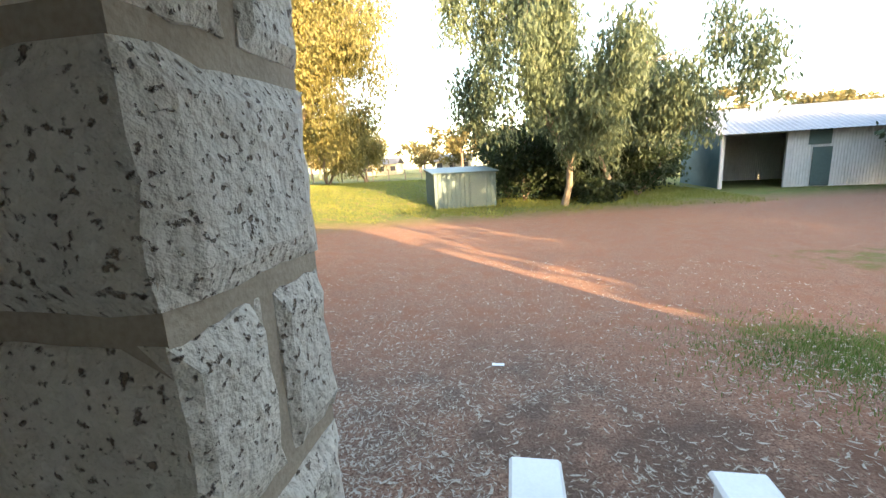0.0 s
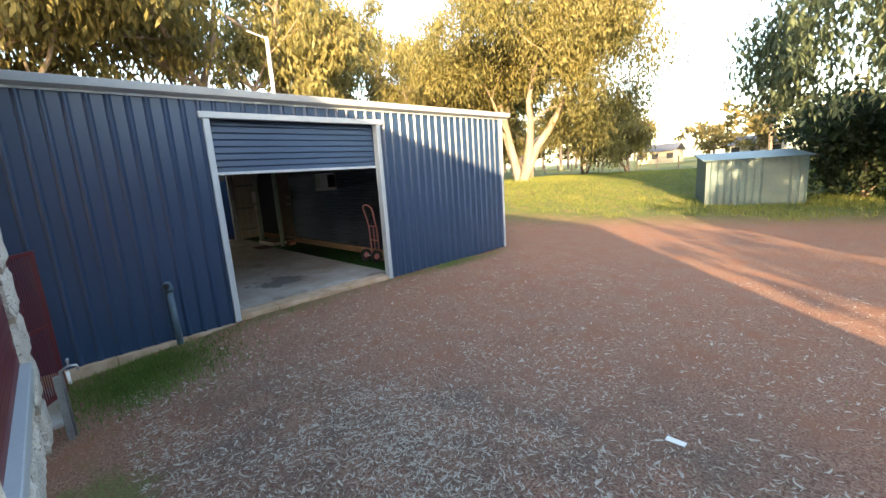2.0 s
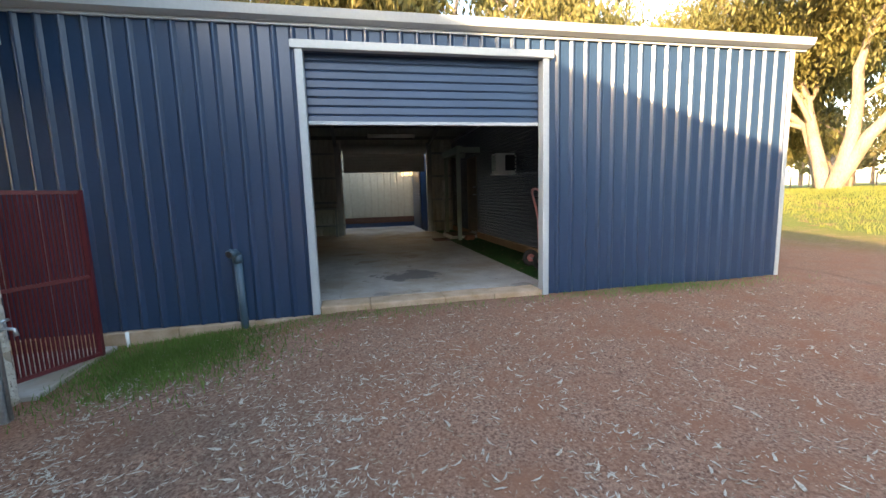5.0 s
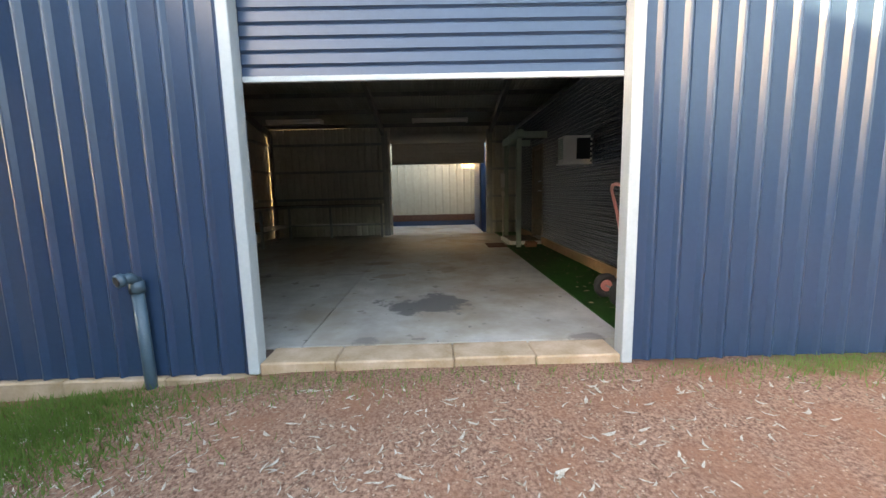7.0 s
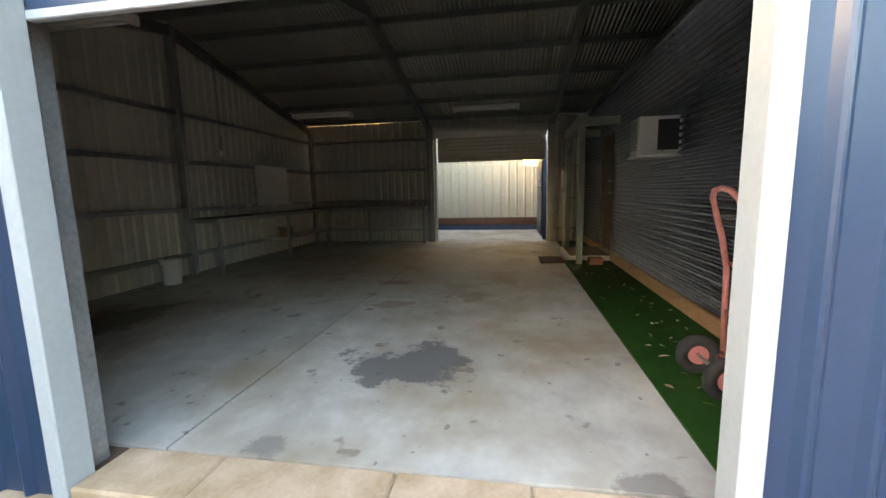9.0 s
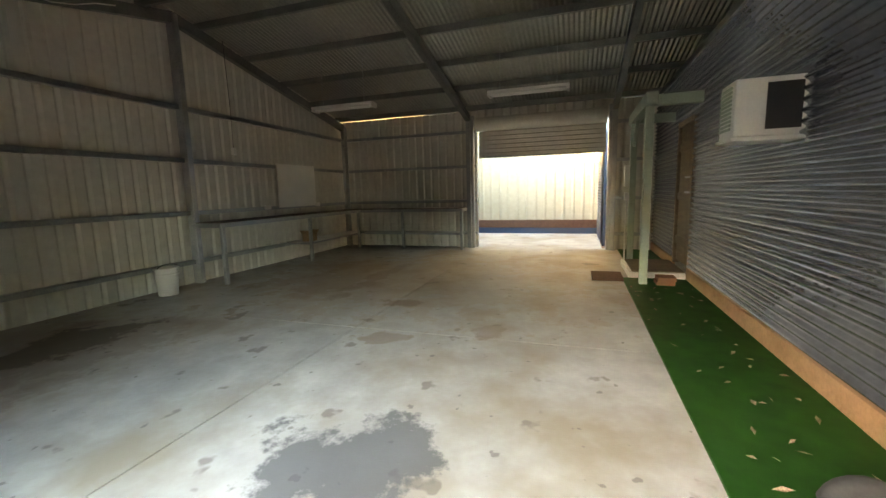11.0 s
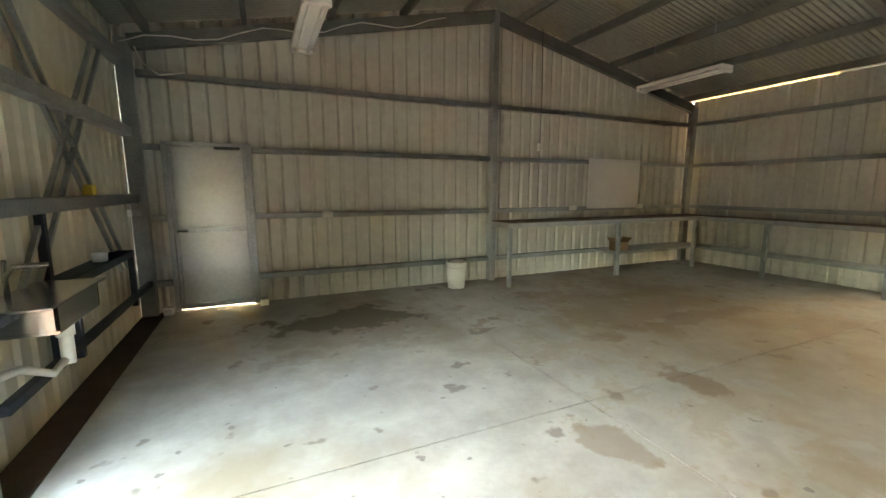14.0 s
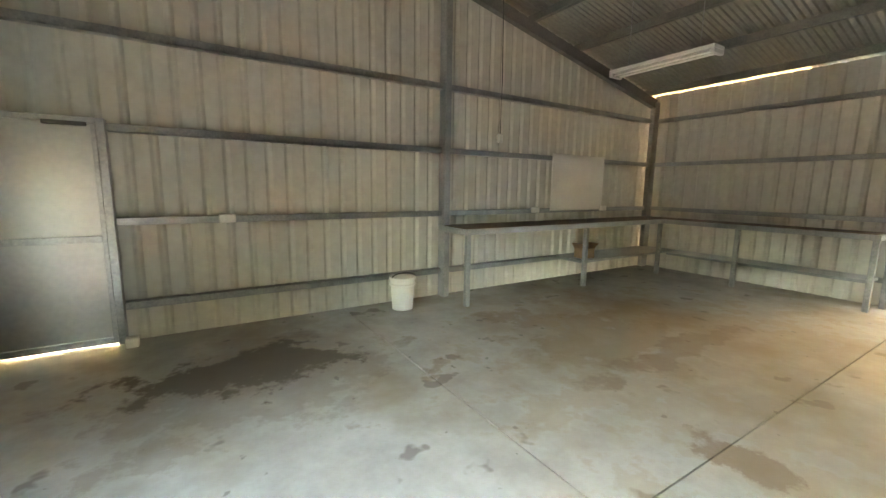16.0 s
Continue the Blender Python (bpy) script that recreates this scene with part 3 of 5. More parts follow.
for k in range(4):
    zz = (0.60, 1.38, 2.20, 3.00)[k]
    x0, x1 = XB + 0.05, (PA[0] - 0.05 if k < 3 else XF - 0.06)
    boxes("girt", STEEL, frame_steel, (x0, x1, YL + 0.012, YL + 0.10, zz - 0.035, zz - 0.023), (x0, x1, YL + 0.09, YL + 0.10, zz - 0.035, zz + 0.035), (x0, x1, YL + 0.012, YL + 0.10, zz + 0.023, zz + 0.035), bevel=0.003)
    if k < 3:
        boxes("girt", STEEL, frame_steel, (PA[1] + 0.05, XF - 0.06, YL + 0.012, YL + 0.10, zz - 0.035, zz + 0.035), bevel=0.004)
    for y0, y1 in ((YL, 3.10), (6.0, YR - 0.1)):
        boxes("girt", STEEL, frame_steel, (XB + 0.04, XB + 0.12, y0, y1, zz - 0.035, zz + 0.035), bevel=0.004)
    for y0, y1 in (((YL, DOOR[0] - 0.12), (DOOR[1] + 0.12, YR - 0.1)) if k != 0 else ()):
        boxes("girt", STEEL, frame_steel, (XF - 0.16, XF - 0.045, y0, y1, (0, 1.62, 2.35, 3.1)[k] - 0.05, (0, 1.62, 2.35, 3.1)[k] + 0.05), bevel=0.004)
boxes("mid_post", STEEL, frame_steel, (XR - 0.045, XR + 0.045, YL + 0.02, YL + 0.17, FLOOR - 0.01, 4.35), bevel=0.004)
bm = bmesh.new()
for a, b in (((0.0, 0.9), (2.1, 3.2)), ((0.0, 3.2), (2.1, 0.9)), ((0.22, 0.9), (2.32, 3.2)), ((0.22, 3.2), (2.32, 0.9))):
    bar(bm, (XF - 0.08, a[0], a[1]), (XF - 0.08, b[0], b[1]), 0.03, 0.03)
done("cross_brace", bm, STEEL, frame_steel)
for yy in (3.0, 6.05):
    boxes("door_post", STEEL, frame_steel, (XB + 0.06, XB + 0.20, yy - 0.05, yy + 0.05, FLOOR - 0.01, 3.35), bevel=0.004)

# personnel door in the gable
door_1 = thing("door_1", (PA[0], YL, FLOOR), "closed grey metal-clad personnel door with a mid rail", "door", kind="structure")
boxes("frame", STEEL, door_1, (PA[0] - 0.04, PA[0] + 0.02, YL - 0.03, YL + 0.11, FLOOR - 0.01, PA[3] + 0.03), (PA[1] - 0.02, PA[1] + 0.04, YL - 0.03, YL + 0.11, FLOOR - 0.01, PA[3] + 0.03), (PA[0] + 0.02, PA[1] - 0.02, YL - 0.03, YL + 0.11, PA[3] - 0.02, PA[3] + 0.03), bevel=0.004)
boxes("leaf", DOORGREY, door_1, (PA[0] + 0.012, PA[1] - 0.012, YL + 0.03, YL + 0.06, FLOOR + 0.02, PA[3] - 0.015))
boxes("stile", STEEL, door_1, (PA[0] + 0.025, PA[0] + 0.06, YL + 0.02, YL + 0.08, FLOOR + 0.012, PA[3] - 0.03), (PA[1] - 0.06, PA[1] - 0.025, YL + 0.02, YL + 0.08, FLOOR + 0.012, PA[3] - 0.03), (PA[0] + 0.06, PA[1] - 0.06, YL + 0.02, YL + 0.08, FLOOR + 0.012, FLOOR + 0.07), (PA[0] + 0.06, PA[1] - 0.06, YL + 0.02, YL + 0.08, 1.20, 1.26), bevel=0.003)
boxes("handle", CHROME, door_1, (PA[1] - 0.075, PA[1] - 0.05, YL + 0.08, YL + 0.13, 1.21, 1.235), (PA[1] - 0.16, PA[1] - 0.05, YL + 0.12, YL + 0.135, 1.213, 1.232), bevel=0.004)
boxes("closer", BLACKISH, door_1, (PA[0] + 0.08, PA[0] + 0.36, YL + 0.08, YL + 0.12, PA[3] - 0.045, PA[3] - 0.012), bevel=0.004)

# ---- inner corrugated room wall ----
YW = 6.95
WD = (-13.35, -12.36, 2.60)
wall_inner = tagged(new("wall_inner"), "dark navy horizontally corrugated steel wall of an enclosed room", "wall", kind="structure")
for x0, x1, lo, hi in ((WD[1], XF - 0.2, 0.40, 3.36), (XB + 0.06, WD[0], 0.40, 3.36), (WD[0], WD[1], WD[2], 3.36)):
    sheet("corrugated_sheet", wave_stops(lo, hi), lambda u: 2.1 * wave(u), lambda u, w, d: (w, YW - d, u), lambda u, x0=x0: x0, lambda u, x1=x1: x1, (GALV, GALV), wall_inner)
boxes("plinth_board", PINE, wall_inner, (WD[1], XF - 0.2, YW - 0.035, YW + 0.02, FLOOR - 0.01, 0.42), (XB + 0.06, WD[0], YW - 0.035, YW + 0.02, FLOOR - 0.01, 0.42), bevel=0.004)
boxes("top_plate", STEEL, wall_inner, (XB + 0.06, XF - 0.2, YW - 0.07, YW + 0.03, 3.34, 3.42), bevel=0.004)
door_2 = thing("door_2", (WD[0], YW, FLOOR), "old brown ledged timber door", "door", kind="structure")
for i in range(6):
    w = (WD[1] - WD[0] - 0.16) / 6
    x0 = WD[0] + 0.08 + i * w
    boxes("plank", TIMBER, door_2, (x0 + 0.003, x0 + w - 0.003, YW + 0.01, YW + 0.04, 0.42, WD[2] - 0.09), bevel=0.003)
boxes("frame", TIMBER, door_2, (WD[0], WD[0] + 0.078, YW - 0.03, YW + 0.06, 0.36, WD[2]), (WD[1] - 0.078, WD[1], YW - 0.03, YW + 0.06, 0.36, WD[2]), (WD[0] + 0.078, WD[1] - 0.078, YW - 0.03, YW + 0.06, WD[2] - 0.085, WD[2]), bevel=0.004)
for zz in (0.75, 1.45, 2.2):
    boxes("ledge", TIMBER, door_2, (WD[0] + 0.09, WD[1] - 0.09, YW - 0.015, YW + 0.009, zz - 0.06, zz + 0.06), bevel=0.004)
boxes("bolt", STEEL, door_2, (WD[1] - 0.30, WD[1] - 0.02, YW - 0.05, YW - 0.035, 1.50, 1.53), (WD[1] - 0.30, WD[1] - 0.02, YW - 0.05, YW - 0.035, 1.72, 1.745))

# ---- house at the start ----
COURSE = 0.412
house = thing("house", (-4.6, 0.6, 0.0), "cream limestone block house with dark red panels and a pale fascia", "house")


def stone_block(x0, x1, y0, y1, z0, z1):
    """A hewn block with uneven, chamfered faces."""
    bm = bmesh.new()
    box(bm, x0, x1, y0, y1, z0, z1)
    bmesh.ops.subdivide_edges(bm, edges=bm.edges, cuts=5, use_grid_fill=True)
    c = Vector(((x0 + x1) / 2, (y0 + y1) / 2, (z0 + z1) / 2))
    h = ((x1 - x0) / 2, (y1 - y0) / 2, (z1 - z0) / 2)
    for v in bm.verts:
        d = v.co - c
        on = [abs(abs(d[k]) - h[k]) < 1e-4 for k in range(3)]
        if sum(on) >= 2:
            for k in range(3):
                if on[k]:
                    v.co[k] -= math.copysign(rnd(0.006, 0.018), d[k])
        elif any(on):
            k = on.index(True)
            v.co[k] += math.copysign(0.010 + 0.016 * noise.noise(v.co * 9), d[k])
    done("stone_block", bm, LIME, house)


def pier(x0, x1, y0, y1, z0, z1, flip):
    k = 0
    z = z0
    while z < z1 - 0.05:
        zt = min(z + COURSE, z1)
        if (k + flip) % 2:
            stone_block(x0, x1, y0, y1, z + 0.012, zt - 0.012)
        else:
            m = y0 + (y1 - y0) * 0.52
            stone_block(x0, x1, y0, m - 0.010, z + 0.012, zt - 0.012)
            stone_block(x0, x1, m + 0.010, y1, z + 0.012, zt - 0.012)
        z, k = zt, k + 1
    boxes("mortar", MORTAR, house, (x0 + 0.015, x1 - 0.015, y0 + 0.015, y1 - 0.015, z0, z1))


def wall_blocks(x0, x1, y0, y1, z0, z1, length=0.5):
    z, k = z0, 0
    while z < z1 - 0.05:
        zt = min(z + COURSE, z1)
        x = x0 - (length / 2 if k % 2 else 0)
        while x < x1 - 0.02:
            a, b = max(x, x0), min(x + length, x1)
            if b - a > 0.06:
                stone_block(a + 0.008, b - 0.008, y0, y1, z + 0.010, zt - 0.010)
            x += length
        z, k = zt, k + 1
    boxes("mortar", MORTAR, house, (x0 + 0.02, x1 - 0.02, y0 + 0.025, y1 - 0.025, z0, z1))


pier(-1.05, -0.47, 0.45, 0.93, 0.0, 2.78, 0)
pier(-4.62, -4.10, 0.45, 0.85, 0.0, 2.78, 1)
wall_blocks(-4.10, -1.05, 0.47, 0.80, 0.0, 0.75)
boxes("sill", TRIM, house, (-4.10, -1.05, 0.44, 0.86, 0.75, 0.87), bevel=0.006)
for i in range(8):
    z0 = 0.87 + i * 0.105
    boxes("weatherboard", RED, house, (-4.10, -1.05, 0.70 - 0.003 * (i % 2), 0.795, z0, z0 + 0.10), bevel=0.006)
boxes("panel_core", RED, house, (-4.10, -1.05, 0.62, 0.69, 0.87, 1.71))
boxes("upper_wall", TRIM, house, (-4.93, 7.2, 0.40, 0.89, 2.78, 4.25), bevel=0.006)
boxes("soffit", WHITE, house, (-4.6, 7.0, -2.0, 0.40, 2.90, 2.94))
boxes("verandah_floor", CONCRETE, house, (-1.0, 7.0, -2.0, 1.15, -0.1, 0.68))
boxes("rear_wall", WHITE, house, (-4.6, 7.0, -2.2, -2.0, 0.0, 2.9))
boxes("side_wall", LIME, house, (-4.6, -4.4, -6.5, 0.45, 0.0, 2.9), (7.0, 7.2, -6.5, 0.8, 0.0, 2.9))
boxes("back_wall", LIME, house, (-4.6, 7.2, -6.7, -6.5, 0.0, 2.9))
bm = bmesh.new()
for ya, za, yb, zb in ((1.12, 4.25, -3.0, 5.82), (-3.0, 5.82, -7.1, 2.93)):
    vs = [bm.verts.new(p) for p in ((-5.0, ya, za), (7.4, ya, za), (7.4, yb, zb), (-5.0, yb, zb))]
    bm.faces.new(vs)
bmesh.ops.solidify(bm, geom=list(bm.faces), thickness=0.06)
done("roof", bm, BARNROOF, house)
for xx in (-4.6, 7.2):
    bm = bmesh.new()
    bm.faces.new([bm.verts.new(p) for p in ((xx, 0.4, 2.9), (xx, 0.4, 4.4), (xx, -3.0, 5.70), (xx, -6.9, 2.9))])
    bmesh.ops.solidify(bm, geom=list(bm.faces), thickness=0.12)
    done("gable_infill", bm, WHITE, house)
steps = thing("entry_steps", (0.66, 1.15, 0.0), "dark timber steps between white capped cheek posts", "steps")
for i in range(3):
    boxes("tread", TIMBER, steps, (0.27, 1.12, 1.16 + i * 0.34, 1.50 + i * 0.34, 0.49 - i * 0.17, 0.53 - i * 0.17), bevel=0.006)
for xx in (-0.06, 1.13):
    boxes("cheek", WHITE, steps, (xx + 0.03, xx + 0.29, 1.16, 2.36, -0.05, 0.34))
    boxes("cap", PLASTIC, steps, (xx, xx + 0.33, 1.16, 2.40, 0.34, 0.39), bevel=0.02)

# side gate between house and shed
gate = thing("side_gate", (-5.2, 0.6, 0.0), "dark red mesh side gate standing ajar", "gate")
gp0, gp1 = Vector((-4.66, 0.52, 0.0)), Vector((-5.42, 0.98, 0.0))
bm = bmesh.new()
for p in (gp0, gp1):
    bar(bm, p + Vector((0, 0, 0.06)), p + Vector((0, 0, 1.67)), 0.045, 0.045)
for zz in (0.08, 0.85, 1.65):
    bar(bm, gp0 + Vector((0, 0, zz)), gp1 + Vector((0, 0, zz)), 0.035, 0.035)
done("frame", bm, RED, gate)
bm = bmesh.new()
for i in range(1, 27):
    p = gp0.lerp(gp1, i / 27)
    bar(bm, p + Vector((0, 0, 0.08)), p + Vector((0, 0, 1.65)), 0.022, 0.012)
done("slat", bm, RED, gate)
gpath = tagged(boxes("gate_path", CONCRETE, None, (-5.75, -4.62, -0.6, 0.95, -0.1, 0.045), bevel=0.01), "narrow grey concrete path under the gate", "path", kind="structure")
tap = thing("garden_tap", (-4.28, 0.98, 0.0), "garden tap on a grey steel post by the wall", "tap")
boxes("post", STEEL, tap, (-4.31, -4.25, 0.95, 1.0, -0.05, 0.62), bevel=0.004)
bm = bmesh.new()
tube(bm, [(-4.28, 1.012, 0.02), (-4.28, 1.012, 0.66), (-4.28, 1.06, 0.69), (-4.28, 1.12, 0.68), (-4.28, 1.13, 0.63)], 0.013, 8)
tube(bm, [(-4.31, 1.07, 0.745), (-4.25, 1.07, 0.745)], 0.012, 8)
tube(bm, [(-4.28, 1.07, 0.69), (-4.28, 1.07, 0.745)], 0.008, 8)
done("spout", bm, STEEL, tap, True)

# ---- standpipe on the shed front ----
pipe = thing("standpipe", (-5.83, 2.12, 0.0), "blue-grey painted pipe against the shed wall", "pipe")
bm = bmesh.new()
tube(bm, [(-5.85, 2.20, -0.1), (-5.85, 2.18, 0.86)], 0.042, 14)
tube(bm, [(-5.85, 2.18, 0.84), (-5.85, 2.18, 0.93)], 0.052, 14)
tube(bm, [(-5.86, 2.18, 0.92), (-5.80, 2.17, 0.965), (-5.73, 2.14, 0.955)], 0.040, 14)
tube(bm, [(-5.76, 2.153, 0.96), (-5.72, 2.135, 0.953)], 0.050, 14)
done("riser", bm, PIPE, pipe, True)
# black disc paints the shade inside the elbow's open end
bm = bmesh.new()
tube(bm, [(-5.725, 2.138, 0.9545), (-5.716, 2.133, 0.953)], 0.036, 14)
done("bore", bm, BLACKISH, pipe)
stub = thing("pipe_stub", (-5.83, 1.02, 0.0), "short white plastic pipe stub at the wall base", "pipe")
bm = bmesh.new()
tube(bm, [(-5.81, 1.02, -0.05), (-5.81, 1.02, 0.16)], 0.018, 10)
done("stub", bm, PLASTIC, stub, True)

# ---- inside the shed ----
turf = tagged(boxes("turf_strip", TURF, None, (WD[1] + 0.05, -6.25, 6.06, YW - 0.04, FLOOR, FLOOR + 0.018), bevel=0.004), "strip of green artificial turf along the corrugated wall", "turf")
turf2 = tagged(boxes("turf_strip", TURF, None, (XB + 0.15, -13.62, 6.25, YW - 0.04, FLOOR, FLOOR + 0.018), bevel=0.004), "strip of green artificial turf by the rear door", "turf")
porch = thing("door_step", (-12.9, 6.5, FLOOR), "low white-edged step with a dark timber deck", "step")
boxes("base", WHITE, porch, (-13.55, WD[1] + 0.03, 6.15, YW - 0.04, FLOOR, 0.345), bevel=0.005)
boxes("deck", TIMBER, porch, (-13.5, WD[1] - 0.02, 6.20, YW - 0.045, 0.345, 0.362), bevel=0.004)
mat_ob = tagged(boxes("doormat", MATBROWN, None, (-12.75, -12.08, 5.63, 6.08, FLOOR, FLOOR + 0.018), bevel=0.006), "brown coir doormat on the concrete", "doormat")
for i, (px, py, r) in enumerate(((-11.95, 6.55, 8), (-11.92, 6.56, -6))):
    b = boxes("clay_paver", BRICKRED, None, (px - 0.115, px + 0.115, py - 0.10, py + 0.13, FLOOR + 0.018 + 0.06 * i, FLOOR + 0.018 + 0.06 * i + 0.058), bevel=0.005)
    tagged(b, "loose red clay paver lying on the turf", "paver", "loose pavers")
awning = thing("door_awning", (-12.7, 6.3, FLOOR), "sage green timber posts carrying a small awning frame", "awning")
for px in (-11.93, -13.52):
    boxes("post", SAGE, awning, (px - 0.05, px + 0.05, 6.24, 6.34, FLOOR, 2.66), bevel=0.005)
boxes("beam", SAGE, awning, (-13.7, -11.75, 6.22, 6.36, 2.66, 2.82), bevel=0.005)
boxes("side_rail", SAGE, awning, (-11.98, -11.88, 6.36, YW - 0.05, 2.66, 2.80), (-13.57, -13.47, 6.36, YW - 0.05, 2.66, 2.80), bevel=0.005)
for px in (-13.52,):
    bm = bmesh.new()
    bar(bm, (px + 0.05, 6.29, 2.3), (px + 0.4, 6.29, 2.66), 0.05, 0.05)
    done("brace", bm, SAGE, awning)
box_el = thing("meter_box", (-13.4, 6.25, 1.4), "small white electrical box and conduit on the post", "electrical box")
boxes("case", PLASTIC, box_el, (-13.59, -13.45, 6.16, 6.24, 1.62, 1.98), (-13.57, -13.47, 6.17, 6.24, 1.38, 1.52), bevel=0.008)
bm = bmesh.new()
tube(bm, [(-13.52, 6.20, 0.36), (-13.52, 6.20, 1.39)], 0.015, 8)
done("conduit", bm, PLASTIC, box_el, True)

# air conditioner through the corrugated wall
ac = thing("air_conditioner", (-10.2, 6.7, 2.0), "cream box air conditioner set through the corrugated wall", "air conditioner")
AX0, AX1, AY0, AZ0, AZ1 = -9.74, -9.42, 6.50, 1.96, 2.38
boxes("case", PLASTIC, ac, (AX0, AX1, AY0, YW + 0.05, AZ0, AZ1), bevel=0.008)
boxes("side_vent", BLACKISH, ac, (AX1, AX1 + 0.004, 6.70, 6.92, AZ0 + 0.05, AZ1 - 0.04))
for i in range(11):
    z0 = AZ0 + 0.06 + i * 0.03
    boxes("louvre", SAGE, ac, (AX0 + 0.03, AX1 - 0.05, AY0 - 0.012, AY0 - 0.002, z0, z0 + 0.018))
boxes("base_tray", PLASTIC, ac, (AX0 - 0.02, AX1 + 0.02, AY0 - 0.02, YW, AZ0 - 0.03, AZ0), bevel=0.004)

# hand trolley
tr = thing("hand_trolley", (-7.15, 6.62, FLOOR), "faded red two-wheeled hand trolley with black tyres", "hand trolley")
TX, TY = -7.15, 6.62
bm = bmesh.new()
for s in (-1, 1):
    yy = TY + s * 0.15
    tube(bm, [(TX, yy, 0.36), (TX - 0.02, yy, 1.05), (TX - 0.06, yy, 1.25), (TX - 0.10, yy + s * 0.02, 1.42), (TX - 0.13, yy + s * 0.015, 1.52), (TX - 0.15, yy - s * 0.05, 1.57), (TX - 0.15, TY, 1.585)], 0.019, 10)
for zz in (0.45, 0.75, 1.08):
    tube(bm, [(TX - 0.01, TY - 0.15, zz), (TX - 0.01, TY + 0.15, zz)], 0.014, 8)
tube(bm, [(TX - 0.01, TY, 0.45), (TX - 0.01, TY, 1.08)], 0.012, 8)
bar(bm, (TX + 0.0, TY - 0.19, 0.40), (TX + 0.0, TY + 0.19, 0.40), 0.03, 0.03)
done("frame", bm, TROLLEYRED, tr, True)
boxes("toe_plate", TROLLEYRED, tr, (TX - 0.02, TX + 0.22, TY - 0.18, TY + 0.18, FLOOR + 0.02, FLOOR + 0.03), (TX - 0.03, TX - 0.015, TY - 0.18, TY + 0.18, FLOOR + 0.02, 0.42))
for s in (-1, 1):
    wy = TY + s * 0.21
    bm = bmesh.new()
    R = 0.105
    pts = [(TX - 0.14 + R * math.cos(a), wy, FLOOR + 0.155 + R * math.sin(a)) for a in (2 * math.pi * k / 20 for k in range(21))]
    tube(bm, pts, 0.042, 10, False)
    w = done("wheel", bm, RUBBER, tr, True)
    bm = bmesh.new()
    tube(bm, [(TX - 0.14, wy - 0.028, FLOOR + 0.155), (TX - 0.14, wy + 0.028, FLOOR + 0.155)], 0.068, 18)
    tube(bm, [(TX - 0.14, wy - 0.04, FLOOR + 0.155), (TX - 0.14, wy + 0.04, FLOOR + 0.155)], 0.022, 12)
    done("rim", bm, TROLLEYRED, tr)
bm = bmesh.new()
tube(bm, [(TX - 0.14, TY - 0.22, FLOOR + 0.155), (TX - 0.14, TY + 0.22, FLOOR + 0.155)], 0.012, 8)
done("axle", bm, STEEL, tr)
tr.rotation_euler.z = radians(90)
tr.location = (-7.28, 6.56, FLOOR)


# work benches
def bench(name, x0, x1, y0, y1, legs, shelf, label):
    e = thing(name, ((x0 + x1) / 2, (y0 + y1) / 2, FLOOR), label, "workbench", "workbenches")
    along_x = (x1 - x0) > (y1 - y0)
    for lx, ly in legs:
        boxes("leg", STEEL, e, (lx - 0.03, lx + 0.03, ly - 0.03, ly + 0.03, FLOOR, 1.15), bevel=0.003)
    boxes("edge_rail", STEEL, e, *(((x0, x1, y1 - 0.045, y1, 1.15, 1.22), (x0, x0 + 0.04, y0, y1 - 0.045, 1.15, 1.22), (x1 - 0.04, x1, y0, y1 - 0.045, 1.15, 1.22)) if along_x else ((x1 - 0.045, x1, y0, y1, 1.15, 1.22), (x0, x1 - 0.045, y1 - 0.04, y1, 1.15, 1.22))), bevel=0.003)
    n = 3
    for i in range(n):
        if along_x:
            w = (y1 - 0.05 - y0) / n
            boxes("plank", BENCHWOOD, e, (x0 + 0.045, x1 - 0.045, y0 + i * w + 0.002, y0 + (i + 1) * w - 0.002, 1.18, 1.228), bevel=0.003)
        else:
            w = (x1 - 0.05 - x0) / n
            boxes("plank", BENCHWOOD, e, (x0 + i * w + 0.002, x0 + (i + 1) * w - 0.002, y0, y1 - 0.045, 1.18, 1.228), bevel=0.003)
    boxes("shelf", STEEL, e, shelf, bevel=0.004)
    return e


bench("workbench", -15.35, -10.62, YL + 0.11, 0.20, ((-10.68, 0.16), (-12.88, 0.16), (-14.85, 0.16)), (-15.3, -12.85, YL + 0.13, 0.14, 0.60, 0.64), "long steel-framed workbench with dark timber top")
bench("workbench", XB + 0.13, -14.85, 0.24, 2.88, ((-14.89, 1.35), (-14.89, 2.84)), (XB + 0.14, -14.93, 0.26, 2.82, 0.60, 0.64), "steel-framed workbench along the rear wall")
board = tagged(boxes("whiteboard", WHITE, None, (-13.93, -12.68, YL + 0.105, YL + 0.125, 1.38, 2.27), bevel=0.004), "blank white board leaning on the wall girts", "board")
bucket = thing("bucket", (-9.95, -0.17, FLOOR), "white plastic lidded bucket with a wire handle", "bucket")
bm = bmesh.new()
tube(bm, [(-9.95, -0.17, FLOOR), (-9.95, -0.17, FLOOR + 0.36), (-9.95, -0.17, FLOOR + 0.37)], [0.125, 0.148, 0.148], 24)
tube(bm, [(-9.95, -0.17, FLOOR + 0.30), (-9.95, -0.17, FLOOR + 0.32)], 0.158, 24)
done("pail", bm, PLASTIC, bucket, True)
bm = bmesh.new()
tube(bm, [(-9.95, -0.17, FLOOR + 0.37), (-9.95, -0.17, FLOOR + 0.395)], 0.160, 24)
done("lid", bm, PLASTIC, bucket)
